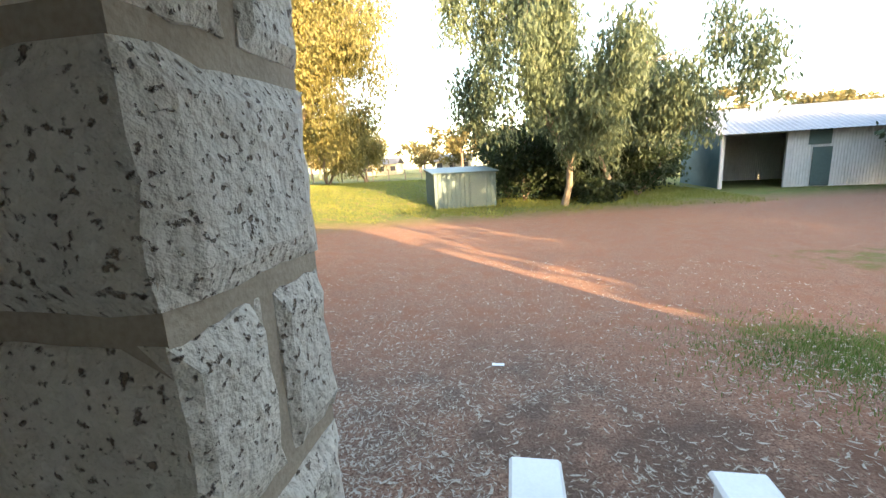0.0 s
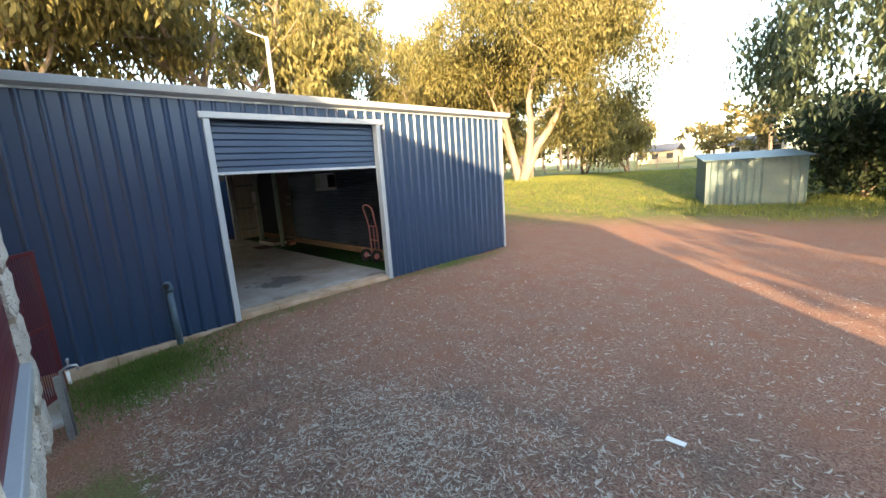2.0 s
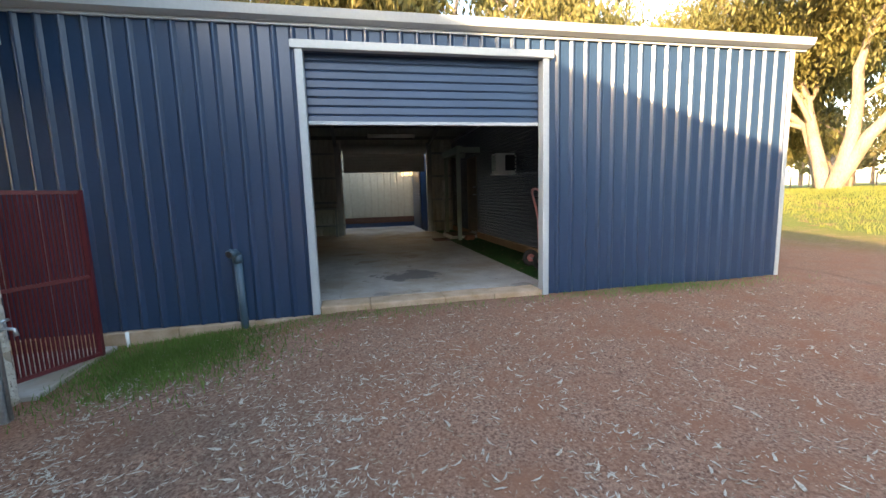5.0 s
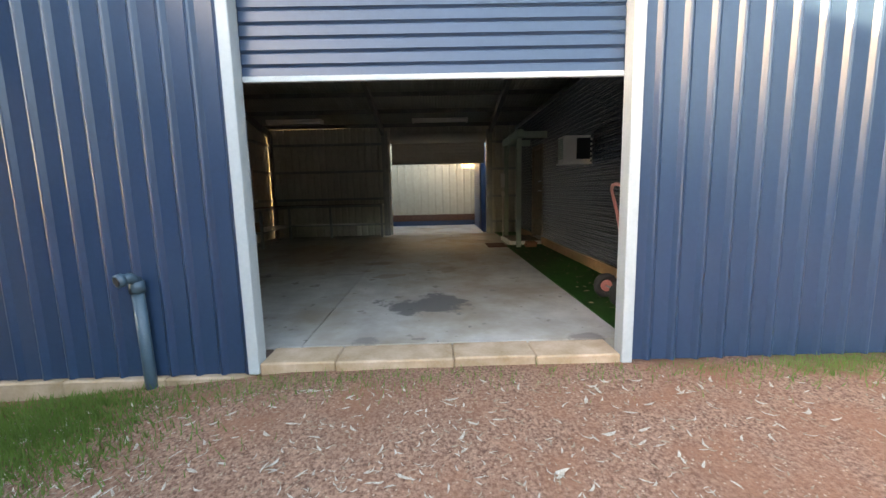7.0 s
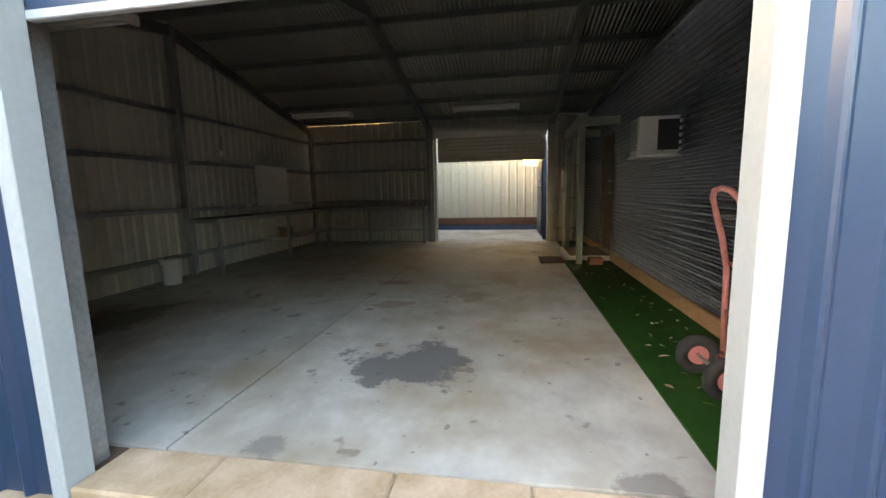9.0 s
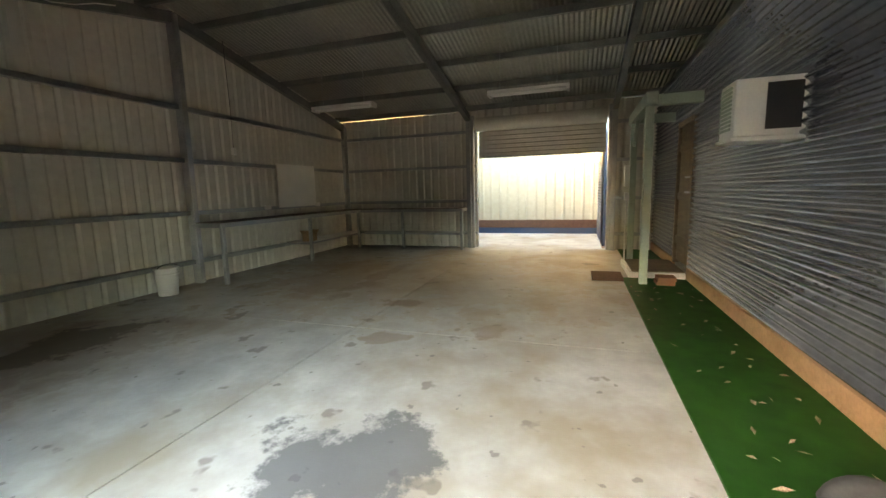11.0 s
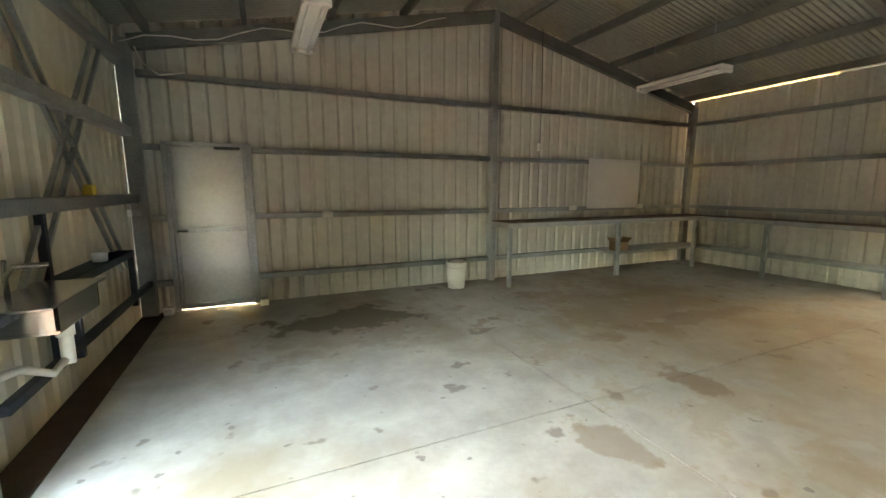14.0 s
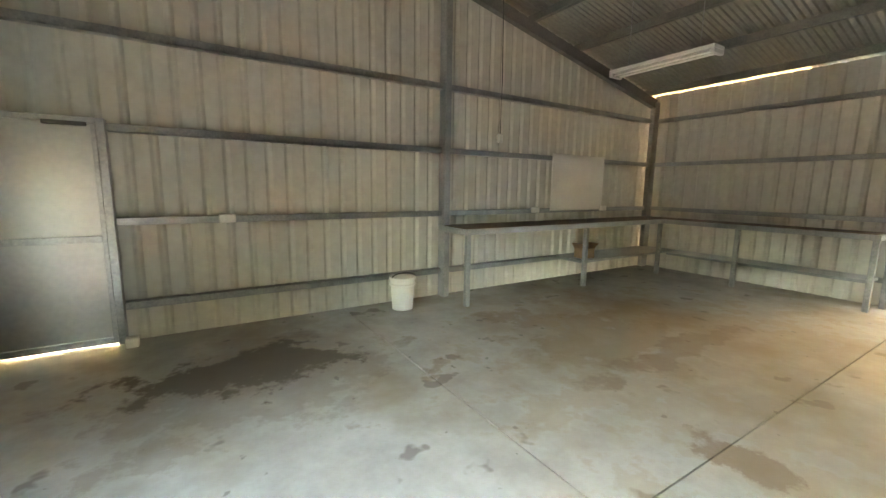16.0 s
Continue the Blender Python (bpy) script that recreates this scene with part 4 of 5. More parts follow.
bm = bmesh.new()
tube(bm, [(-9.95 + 0.15 * math.cos(a), -0.17 + 0.03, FLOOR + 0.40 + 0.045 * math.sin(a)) for a in (math.pi * k / 10 for k in range(11))], 0.006, 6)
done("handle", bm, BLACKISH, bucket, True)
carton = thing("carton", (-13.1, 0.0, 0.64), "small open cardboard box on the bench shelf", "box")
boxes("carton_body", CARDBOARD, carton, (-13.25, -13.0, -0.15, 0.05, 0.642, 0.80), bevel=0.004)
bm = bmesh.new()
bar(bm, (-13.25, -0.05, 0.80), (-13.33, -0.05, 0.87), 0.2, 0.005)
done("flap", bm, CARDBOARD, carton)
bm = bmesh.new()
bar(bm, (-13.0, -0.05, 0.80), (-12.94, -0.05, 0.88), 0.2, 0.005)
done("flap", bm, CARDBOARD, carton)

# sink bench on the inside of the front wall
sb = thing("sink_bench", (-6.1, 2.0, FLOOR), "dark steel bench with a stainless sink, tap and white waste pipe", "sink bench")
SY0, SY1, SX0, SX1 = 0.35, 2.72, -6.12, XF - 0.06
boxes("rail", DARKSTEEL, sb, (SX0, SX0 + 0.05, SY0, SY1, 1.06, 1.11), (SX1 - 0.05, SX1, SY0, SY1, 1.06, 1.11), (SX0, SX1, SY0, SY0 + 0.05, 1.06, 1.11), (SX0, SX0 + 0.05, SY0 - 0.6, SY1, 0.62, 0.68), bevel=0.004)
boxes("leg", DARKSTEEL, sb, (SX0, SX0 + 0.05, 1.75, 1.80, 0.56, 1.06), (SX1 - 0.05, SX1, 1.75, 1.80, 0.5, 1.6), (SX0, SX0 + 0.05, SY0, SY0 + 0.05, 0.56, 1.06), bevel=0.004)
boxes("top", DARKSTEEL, sb, (SX0, SX1, SY0, 1.88, 1.11, 1.125), bevel=0.003)
bm = bmesh.new()
box(bm, SX0 - 0.20, SX1, 1.9, 2.70, 1.125, 1.14, bevel=0.006)
for x0, x1, y0, y1, z0 in ((SX0 - 0.18, SX0 - 0.165, 2.0, 2.6, 0.99), (SX1 - 0.07, SX1 - 0.055, 2.0, 2.6, 0.99), (SX0 - 0.18, SX1 - 0.055, 2.0, 2.015, 0.99), (SX0 - 0.18, SX1 - 0.055, 2.585, 2.6, 0.99)):
    box(bm, x0, x1, y0, y1, z0, 1.13)
box(bm, SX0 - 0.18, SX1 - 0.055, 2.0, 2.6, 0.975, 0.992)
done("sink", bm, STAINLESS, sb)
bm = bmesh.new()
tube(bm, [(-6.2, 2.26, 0.98), (-6.2, 2.26, 0.87)], 0.045, 14)
tube(bm, [(-6.2, 2.26, 0.89), (-6.2, 2.26, 0.70)], 0.035, 14)
tube(bm, [(-6.2, 2.26, 0.74), (-6.16, 2.36, 0.68), (-6.06, 2.45, 0.76), (-6.0, 2.7, 0.79)], 0.024, 10)
done("waste_pipe", bm, PLASTIC, sb, True)
bm = bmesh.new()
tube(bm, [(-5.99, 2.3, 1.14), (-5.99, 2.3, 1.24), (-6.03, 2.3, 1.30), (-6.17, 2.27, 1.30)], 0.016, 10)
tube(bm, [(-5.99, 2.3, 1.24), (-5.97, 2.24, 1.33)], 0.012, 8)
done("tap", bm, CHROME, sb, True)
cup = thing("plastic_tub", (-6.1, 1.0, 1.125), "small white plastic tub on the sink bench", "tub")
bm = bmesh.new()
tube(bm, [(-6.05, 1.05, 1.126), (-6.05, 1.05, 1.20)], [0.05, 0.058], 16)
done("tub", bm, PLASTIC, cup, True)
yb = tagged(boxes("small_carton", YELLOW, None, (-6.04, -5.97, 0.9, 1.0, 1.672, 1.76), bevel=0.003), "small yellow carton on the wall girt", "box")


# fluorescent fittings
def batten(x, y0, y1, z):
    e = thing("strip_light", (x, (y0 + y1) / 2, z), "unlit twin-tube fluorescent strip light with white case", "strip light", "strip lights")
    boxes("case", WHITE, e, (x - 0.11, x + 0.11, y0, y1, z, z + 0.045), (x - 0.11, x + 0.11, y0, y0 + 0.05, z - 0.045, z), (x - 0.11, x + 0.11, y1 - 0.05, y1, z - 0.045, z), bevel=0.006)
    bm = bmesh.new()
    for dx in (-0.055, 0.055):
        tube(bm, [(x + dx, y0 + 0.05, z - 0.022), (x + dx, y1 - 0.05, z - 0.022)], 0.014, 10)
    done("tube", bm, PLASTIC, e, True)
    for yy in (y0 + 0.2, y1 - 0.2):
        bm = bmesh.new()
        tube(bm, [(x, yy, z + 0.04), (x, yy, roof_z(x) + 0.02)], 0.004, 6)
        done("hanger", bm, STEEL, e)


batten(-12.7, 0.58, 1.85, 3.22)
batten(-12.85, 3.93, 5.25, 3.22)
batten(-7.8, 0.42, 1.75, 3.2)


# wall fittings
def fitting(x, y, z, w, h, d, name, label, cat):
    return tagged(boxes(name, PLASTIC, None, (x - w / 2, x + w / 2, y, y + d, z - h / 2, z + h / 2), bevel=0.008), label, cat, name + "s")


wiring = thing("roof_wiring", (-7.0, YL, 3.3), "loose grey cable clipped along the gable rafter", "cable")
bm = bmesh.new()
tube(bm, [(XF - 0.12 - k * 0.24, -0.36, 3.28 + 0.208 * 0.24 * k + 0.05 * math.sin(k * 1.3)) for k in range(17)], 0.008, 6)
tube(bm, [(-6.15, -0.36, 3.25), (-6.2, -0.36, 3.1), (-6.35, -0.38, 2.98), (-6.6, -0.40, 3.04)], 0.010, 6)
done("cable", bm, PLASTIC, wiring, True)
for fx, fz in ((-8.12, 1.39), (-12.35, 1.40), (-13.98, 1.40), (-5.99, 1.45)):
    fitting(fx, YL + 0.10, fz, 0.15, 0.085, 0.045, "power_outlet", "white double power outlet on a steel girt", "outlet")
pend = thing("hanging_switch", (-11.4, -0.3, 2.2), "white pull switch hanging on a thin brown cord", "switch")
bm = bmesh.new()
tube(bm, [(-11.5, -0.28, 2.45), (-11.51, -0.28, 3.2), (-11.48, -0.28, 4.2)], 0.006, 6)
done("cord", bm, BLACKISH, pend)
boxes("socket", PLASTIC, pend, (-11.54, -11.46, -0.31, -0.25, 2.34, 2.46), bevel=0.01)
for px, py in ((-7.28, -0.30), (-6.24, -0.3)):
    tagged(boxes("footing_block", WHITE, None, (px - 0.05, px + 0.05, py - 0.05, py + 0.05, FLOOR, FLOOR + 0.09), bevel=0.01), "small white block on the floor beside the door", "block", "footing blocks")

# ---- yard behind the rear door ----
slab2 = tagged(boxes("rear_apron", CONCRETE, None, (-18.8, XB - 0.06, -2.0, 5.95, 0.0, 0.24)), "pale concrete apron outside the rear door", "apron", kind="structure")
# container and outbuilding tops are out of sight, raised to cut sky light
cont = thing("cream_container", (-18.9, 3.0, 0.0), "cream ribbed steel storage container wall", "container")
ob = sheet("side", rib_stops(-2.0, 10.2, 0.28), lambda u: rib(u, 0.28, 0.018), lambda u, w, d: (-18.9 + d, u, w), lambda u: 0.66, lambda u: 4.6, (CREAMWALL, CREAMWALL))
ob.parent, ob.matrix_parent_inverse = cont, Matrix.Translation(cont.location).inverted()
boxes("base_rail", NAVY, cont, (-21.3, -18.85, -2.0, 10.2, 0.0, 0.42), bevel=0.01)
boxes("body", CREAMWALL, cont, (-21.3, -18.91, -2.0, 10.2, 0.42, 4.55))
boxes("skirt", MATBROWN, cont, (-18.9, -18.82, -2.0, 10.2, 0.42, 0.66), bevel=0.006)
# wall added to keep low sun and sky light off the container
wall_yard = tagged(boxes("wall_yard", CREAMWALL, None, (-18.85, XB - 0.04, 1.75, 1.9, 0.0, 4.7), bevel=0.01), "added cream wall keeping sun and sky light off the rear yard", "wall", kind="structure")
bl = thing("blue_outbuilding", (-18.5, 7.5, 0.0), "blue horizontally corrugated outbuilding", "outbuilding")
ob = sheet("wall_sheet", wave_stops(0.2, 4.4), lambda u: 1.4 * wave(u), lambda u, w, d: (w, 5.98 - d, u), lambda u: -18.8, lambda u: -17.0, (NAVY, NAVY))
ob.parent, ob.matrix_parent_inverse = bl, Matrix.Translation(bl.location).inverted()
boxes("body", NAVY, bl, (-18.8, -17.0, 6.02, 9.0, 0.0, 4.4))

# ---- trees ----
def limb(bm, p, d, r, length, n, rng, wander, tips, level, maxlevel, droop=0.0):
    pts, rad = [Vector(p)], [r]
    d = Vector(d).normalized()
    for i in range(n):
        d = (d + Vector((rng.gauss(0, wander), rng.gauss(0, wander), rng.gauss(0, wander) - droop))).normalized()
        pts.append(pts[-1] + d * (length / n))
        rad.append(r * (1 - 0.55 * (i + 1) / n))
    tube(bm, pts, rad, 9 if level == 0 else 6, False)
    if level >= maxlevel:
        tips += [pts[-1], pts[-2], pts[len(pts) // 2]]
        return
    if level == maxlevel - 1:
        tips += [pts[-1], pts[len(pts) // 2]]
    for _ in range(3):
        k = rng.randint(max(1, n // 2), n)
        side = Vector((rng.gauss(0, 1), rng.gauss(0, 1), rng.uniform(-0.1, 0.8))).normalized()
        limb(bm, pts[k], (d * 0.75 + side * 0.8), rad[k] * rng.uniform(0.55, 0.75), length * rng.uniform(0.55, 0.75), n, rng, wander, tips, level + 1, maxlevel, droop)
    limb(bm, pts[-1], d, rad[-1], length * 0.65, n, rng, wander, tips, level + 1, maxlevel, droop)


def leaves(name, centres, spread, count, size, material, parent, rng, hang=0.0, flat=0.5):
    """A crown of single leaves in clumps round the centres."""
    g = np.random.default_rng(rng.randint(0, 99999))
    c = np.array([tuple(v) for v in centres])
    pick = g.integers(0, len(c), count)
    off = g.normal(0, 1, (count, 3))
    off /= np.linalg.norm(off, axis=1)[:, None] + 1e-9
    off *= (g.random(count) ** 0.5)[:, None] * spread
    off[:, 2] *= flat
    if hang:
        off[:, 2] -= g.random(count) * hang
    p = c[pick] + off
    ax = g.normal(0, 1, (count, 3))
    if hang:
        ax[:, 2] -= 2.5
    else:
        ax[:, 2] -= 0.7
    ax /= np.linalg.norm(ax, axis=1)[:, None]
    b = np.cross(ax, g.normal(0, 1, (count, 3)))
    b /= np.linalg.norm(b, axis=1)[:, None] + 1e-9
    s = size * (0.6 + 0.8 * g.random(count))[:, None]
    w = s * (0.16 if hang else 0.30)
    v = np.stack([p, p + ax * s * 0.5 + b * w, p + ax * s, p + ax * s * 0.5 - b * w], 1).reshape(-1, 3)
    o = np.array(tuple(parent.matrix_basis.translation))
    me = bpy.data.meshes.new(name)
    me.from_pydata((v - o).tolist(), [], np.arange(count * 4).reshape(-1, 4).tolist())
    me.materials.append(material)
    ob = new(name, me)
    ob.parent = parent
    return tagged(ob, kind="stuff")


def tree(x, y, trunks, length, r, seed, count, size, spread, leafm, bark, label, z=None, levels=3, wander=0.16, droop=0.0, hang=0.0, group="", lean=0.35, lift=1.0, flat=0.75):
    rng = random.Random(seed)
    z = ground_z(x, y) - 0.1 if z is None else z
    e = thing("tree", (x, y, z), label, "tree", group)
    bm = bmesh.new()
    tips = []
    for k in range(trunks):
        a = 2 * math.pi * k / max(trunks, 1) + rng.random() * 2
        d = (lean * math.cos(a), lean * math.sin(a), 1.0) if trunks > 1 else (rng.uniform(-0.08, 0.08), rng.uniform(-0.08, 0.08), 1)
        limb(bm, (x + 0.3 * r * math.cos(a) * (trunks > 1), y + 0.3 * r * math.sin(a) * (trunks > 1), z), d, r, length, 5, rng, wander, tips, 0, levels, droop)
    done("trunk", bm, bark, e, True)
    tips = [t for t in tips if t.z > z + lift]
    leaves("crown", tips, spread, count, size, leafm, e, rng, hang, flat)
    return e


def shrub(x, y, rx, h, seed, count, size, leafm, label, z=None):
    rng = random.Random(seed)
    z = ground_z(x, y) - 0.05 if z is None else z
    e = thing("shrub", (x, y, z), label, "shrub", "shrubs")
    bm = bmesh.new()
    tips = []
    for k in range(7):
        a = rng.random() * 6.28
        d = (rng.random() * rx / h * math.cos(a), rng.random() * rx / h * math.sin(a), 1)
        limb(bm, (x, y, z), d, 0.05, h * 0.55, 4, rng, 0.2, tips, 0, 1)
    done("stem", bm, BARKDARK, e)
    cs = [Vector((x + rng.gauss(0, rx * 0.45), y + rng.gauss(0, rx * 0.45), z + rng.uniform(0.1, 0.95) * h)) for _ in range(40)]
    leaves("foliage", cs + tips, 0.22 * h + 0.2, count, size, leafm, e, rng)
    return e


# big gum beyond the shed, with further gums behind it
tree(-16.7, 26.0, 4, 7.0, 0.34, 14, 165000, 0.27, 1.5, LEAF_GUM, BARK, "large multi-stemmed gum tree with sunlit yellow-green crown", lean=0.52, lift=2.2, wander=0.15, hang=2.3)
for i, (tx, ty, ln, cnt) in enumerate(((-33, 24, 9.5, 26000), (-27, 14, 9.0, 22000), (-26, 6, 9.0, 15000), (-25, -1, 8.5, 13000), (-27, -8, 9.0, 11000), (-36, 36, 9, 20000), (-30, 44, 8, 16000))):
    tree(tx, ty, 2, ln, 0.38, 20 + i, int(cnt * 1.3), 0.42, 1.1, LEAF_GUM, BARK, "tall gum tree with sunlit olive crown", group="gum trees", lean=0.25, lift=3.0, hang=1.2)
# young gums under the big one
for i, (tx, ty, ln) in enumerate(((-17.0, 36.0, 3.2), (-13.6, 37.0, 2.9), (-20.5, 33.0, 3.4))):
    tree(tx, ty, 2, ln, 0.14, 120 + i, 12000, 0.3, 0.9, LEAF_GUM, BARKDARK, "young bushy gum tree with olive leaves", group="gum trees", lean=0.25, lift=0.9, hang=0.7)
# pepper tree and shrubs by the small shed
tree(2.55, 22.0, 1, 6.0, 0.19, 41, 56000, 0.25, 0.75, LEAF_PEPPER, BARK, "pale-trunked weeping tree with drooping blue-green leaves", levels=3, wander=0.2, hang=2.2, lift=2.2)
tree(5.6, 24.5, 1, 6.0, 0.17, 43, 32000, 0.25, 0.75, LEAF_PEPPER, BARK, "weeping tree with drooping blue-green leaves", levels=3, wander=0.2, hang=2.0, lift=2.0)
tree(16.0, 15.0, 1, 5.6, 0.22, 47, 30000, 0.24, 0.75, LEAF_PEPPER, BARK, "weeping tree overhanging the yard", levels=3, wander=0.2, hang=1.8, lift=3.4)
for i, (sx, sy, rx, h) in enumerate(((0.6, 25.5, 1.6, 4.6), (3.4, 25.8, 1.6, 3.2), (5.2, 26.5, 1.8, 4.2), (7.4, 26.8, 1.7, 3.4), (-0.4, 27.5, 1.6, 5.0), (8.6, 29.8, 1.8, 4.4), (4.6, 23.2, 0.9, 1.3), (2.0, 28.5, 2.0, 5.2), (9.8, 34.0, 1.8, 4.6))):
    shrub(sx, sy, rx, h, 60 + i, 7000, 0.22, LEAF_DARK, "dense dark green shrub under the trees")
# unseen hedge of tall shrubs, added across the yard to block low light
for i in range(10):
    shrub(23.0 + 1.2 * math.sin(i * 2.1), 4.5 + i * 2.3, 1.9, 6.2 + 0.6 * math.cos(i * 1.7), 140 + i, 6000, 0.42, LEAF_DARK, "tall dense shrub at the yard's edge, added to block low light")
# trees behind the house that break up the low sun
for i, (tx, ty, ln) in enumerate(((17, -7, 2.9), (21, -9, 3.1), (24, -4, 4.0), (19, -2, 3.5), (28, -8, 3.4), (16.6, 2.2, 4.3), (30, 0, 3.4), (23, -14, 2.9))):
    tree(tx, ty, 2, ln, 0.2, 80 + i, 1300, 0.5, 1.0, LEAF_GUM, BARK, "small gum tree behind the house shading the yard", group="gum trees", lean=0.3, lift=1.2)


def wood(name, pts, label):
    e = thing(name, (pts[0][0], pts[0][1], 0.5), label, "woodland", kind="stuff")
    rng = random.Random(5)
    cs, bm = [], bmesh.new()
    for x, y, h in pts:
        zg = ground_z(x, y)
        tube(bm, [(x, y, zg - 0.2), (x + rng.uniform(-0.4, 0.4), y, zg + h * 0.6)], [0.3, 0.15], 6)
        for _ in range(16):
            cs.append(Vector((x + rng.gauss(0, h * 0.28), y + rng.gauss(0, h * 0.28), zg + h * rng.uniform(0.35, 1.0))))
    done("trunks", bm, BARKDARK, e)
    leaves("foliage", cs, 1.5, 70000, 0.75, LEAF_FAR, e, rng)


rng = random.Random(9)
wood("far_trees", [(rng.uniform(-75, 60), rng.uniform(70, 115), rng.uniform(6, 13)) for _ in range(46)] + [(rng.uniform(-110, -60), rng.uniform(20, 95), rng.uniform(7, 12)) for _ in range(26)] + [(rng.uniform(8, 60), rng.uniform(52, 66), rng.uniform(6, 9.5)) for _ in range(12)], "distant sunlit bush trees along the paddock")

# ---- small garden shed ----
gs = thing("garden_shed", (-3.0, 24.0, 0.2), "blue-grey ribbed steel garden shed with dark skillion roof", "shed")
GZ = ground_z(-3.0, 23.0) - 0.05
q = pose(-3.05, 23.6, GZ, 0, 0, 22)


def gsheet(name, stops, at, lo, hi, m):
    ob = sheet(name, stops, lambda u: rib(u, 0.25, 0.02), at, lambda u: lo, hi, (m, m))
    ob.parent, ob.matrix_parent_inverse = gs, Matrix.Translation(gs.location).inverted()


gsheet("front", rib_stops(-1.75, 1.75, 0.25), lambda u, w, d: q @ Vector((u, -1.2 - d, w)), 0.0, lambda u: 1.95, BLUEGREY)
gsheet("rear", rib_stops(-1.75, 1.75, 0.25), lambda u, w, d: q @ Vector((u, 1.2 + d, w)), 0.0, lambda u: 2.2, BLUEGREY)
for sx in (-1.75, 1.75):
    gsheet("side", rib_stops(-1.2, 1.2, 0.25), lambda u, w, d, sx=sx: q @ Vector((sx + math.copysign(d, sx), u, w)), 0.0, lambda u: 2.07 + 0.104 * u, BLUEGREY)
bm = bmesh.new()
box(bm, -1.9, 1.9, -1.38, 1.38, 0, 0.05, q @ Matrix.Translation((0, 0, 2.09)) @ pose(0, 0, 0, 6))
done("roof", bm, BLUEGREY, gs)
bm = bmesh.new()
box(bm, 0.28, 1.05, -1.245, -1.225, 0.05, 1.8, q)
box(bm, 0.95, 1.02, -1.27, -1.245, 0.9, 1.05, q)
done("door", bm, BLUEGREY, gs)

# ---- old barn ----
barn = thing("barn", (20.0, 32.0, 0.0), "old white sheet-clad barn with an open bay and zinc roof", "barn")
qb = pose(13.05, 29.2, 0.0, 0, 0, -6)


def bsheet(name, a, b, at, lo, hi, m):
    ob = sheet(name, wave_stops(a, b, 0.15, 4), lambda u: wave(u, 0.15, 0.03), at, lambda u: lo, hi, (m, m))
    ob.parent, ob.matrix_parent_inverse = barn, Matrix.Translation(barn.location).inverted()


bsheet("front", 3.45, 16.0, lambda u, w, d: qb @ Vector((u, -d, w)), 0.0, lambda u: 3.6, BARNWHITE)
bsheet("side", 0.0, 9.0, lambda u, w, d: qb @ Vector((-d, u, w)), 0.0, lambda u: 3.6 + (1.6 * (1 - abs(u - 4.5) / 4.5)), BLUEGREY)
bsheet("rear", 0.0, 16.0, lambda u, w, d: qb @ Vector((u, 9.0 + d, w)), 0.0, lambda u: 3.6, BARNWHITE)
bsheet("side", 0.0, 9.0, lambda u, w, d: qb @ Vector((16.0 + d, u, w)), 0.0, lambda u: 3.6 + (1.6 * (1 - abs(u - 4.5) / 4.5)), BARNWHITE)
for s in (0, 1):
    ob = sheet("roof", wave_stops(-0.6, 16.5, 0.3, 4), lambda u: wave(u, 0.3, 0.03), lambda u, w, d, s=s: qb @ Vector((u, w, 3.66 + 1.6 * (1 - abs(w - 4.5) / 4.5) + d)), lambda u, s=s: (-0.9, 4.5)[s], lambda u, s=s: (4.5, 9.9)[s], (BARNROOF, BARNROOF))
    ob.parent, ob.matrix_parent_inverse = barn, Matrix.Translation(barn.location).inverted()
bm = bmesh.new()
box(bm, -0.1, 0.1, -0.1, 0.1, 0, 3.6, qb)
box(bm, 3.4, 3.6, -0.1, 0.1, 0, 3.6, qb)
box(bm, 0.1, 3.4, -0.1, 0.1, 3.32, 3.6, qb)
done("post", bm, BARNWHITE, barn)
bm = bmesh.new()
box(bm, 4.75, 5.7, -0.12, -0.05, 0.05, 2.35, qb)
box(bm, 4.5, 5.6, -0.11, -0.05, 2.5, 3.5, qb)
done("door", bm, BLUEGREY, barn)

# ---- far paddock: fence, houses, light pole ----
fence = thing("paddock_fence", (-14, 44, 1.0), "post and wire paddock fence in the distance", "fence")
bm, bw = bmesh.new(), bmesh.new()
prev = None
for i in range(30):
    fx, fy = -40 + i * 1.9, 47 - i * 0.25
    fz = ground_z(fx, fy)
    tube(bm, [(fx, fy, fz - 0.2), (fx, fy, fz + 1.15)], 0.06, 6)
    if prev:
        for h in (0.4, 0.75, 1.05):
            bar(bw, (prev[0], prev[1], prev[2] + h), (fx, fy, fz + h), 0.012, 0.012)
    prev = (fx, fy, fz)
done("post", bm, BARKDARK, fence), done("wire", bw, WIRE, fence)
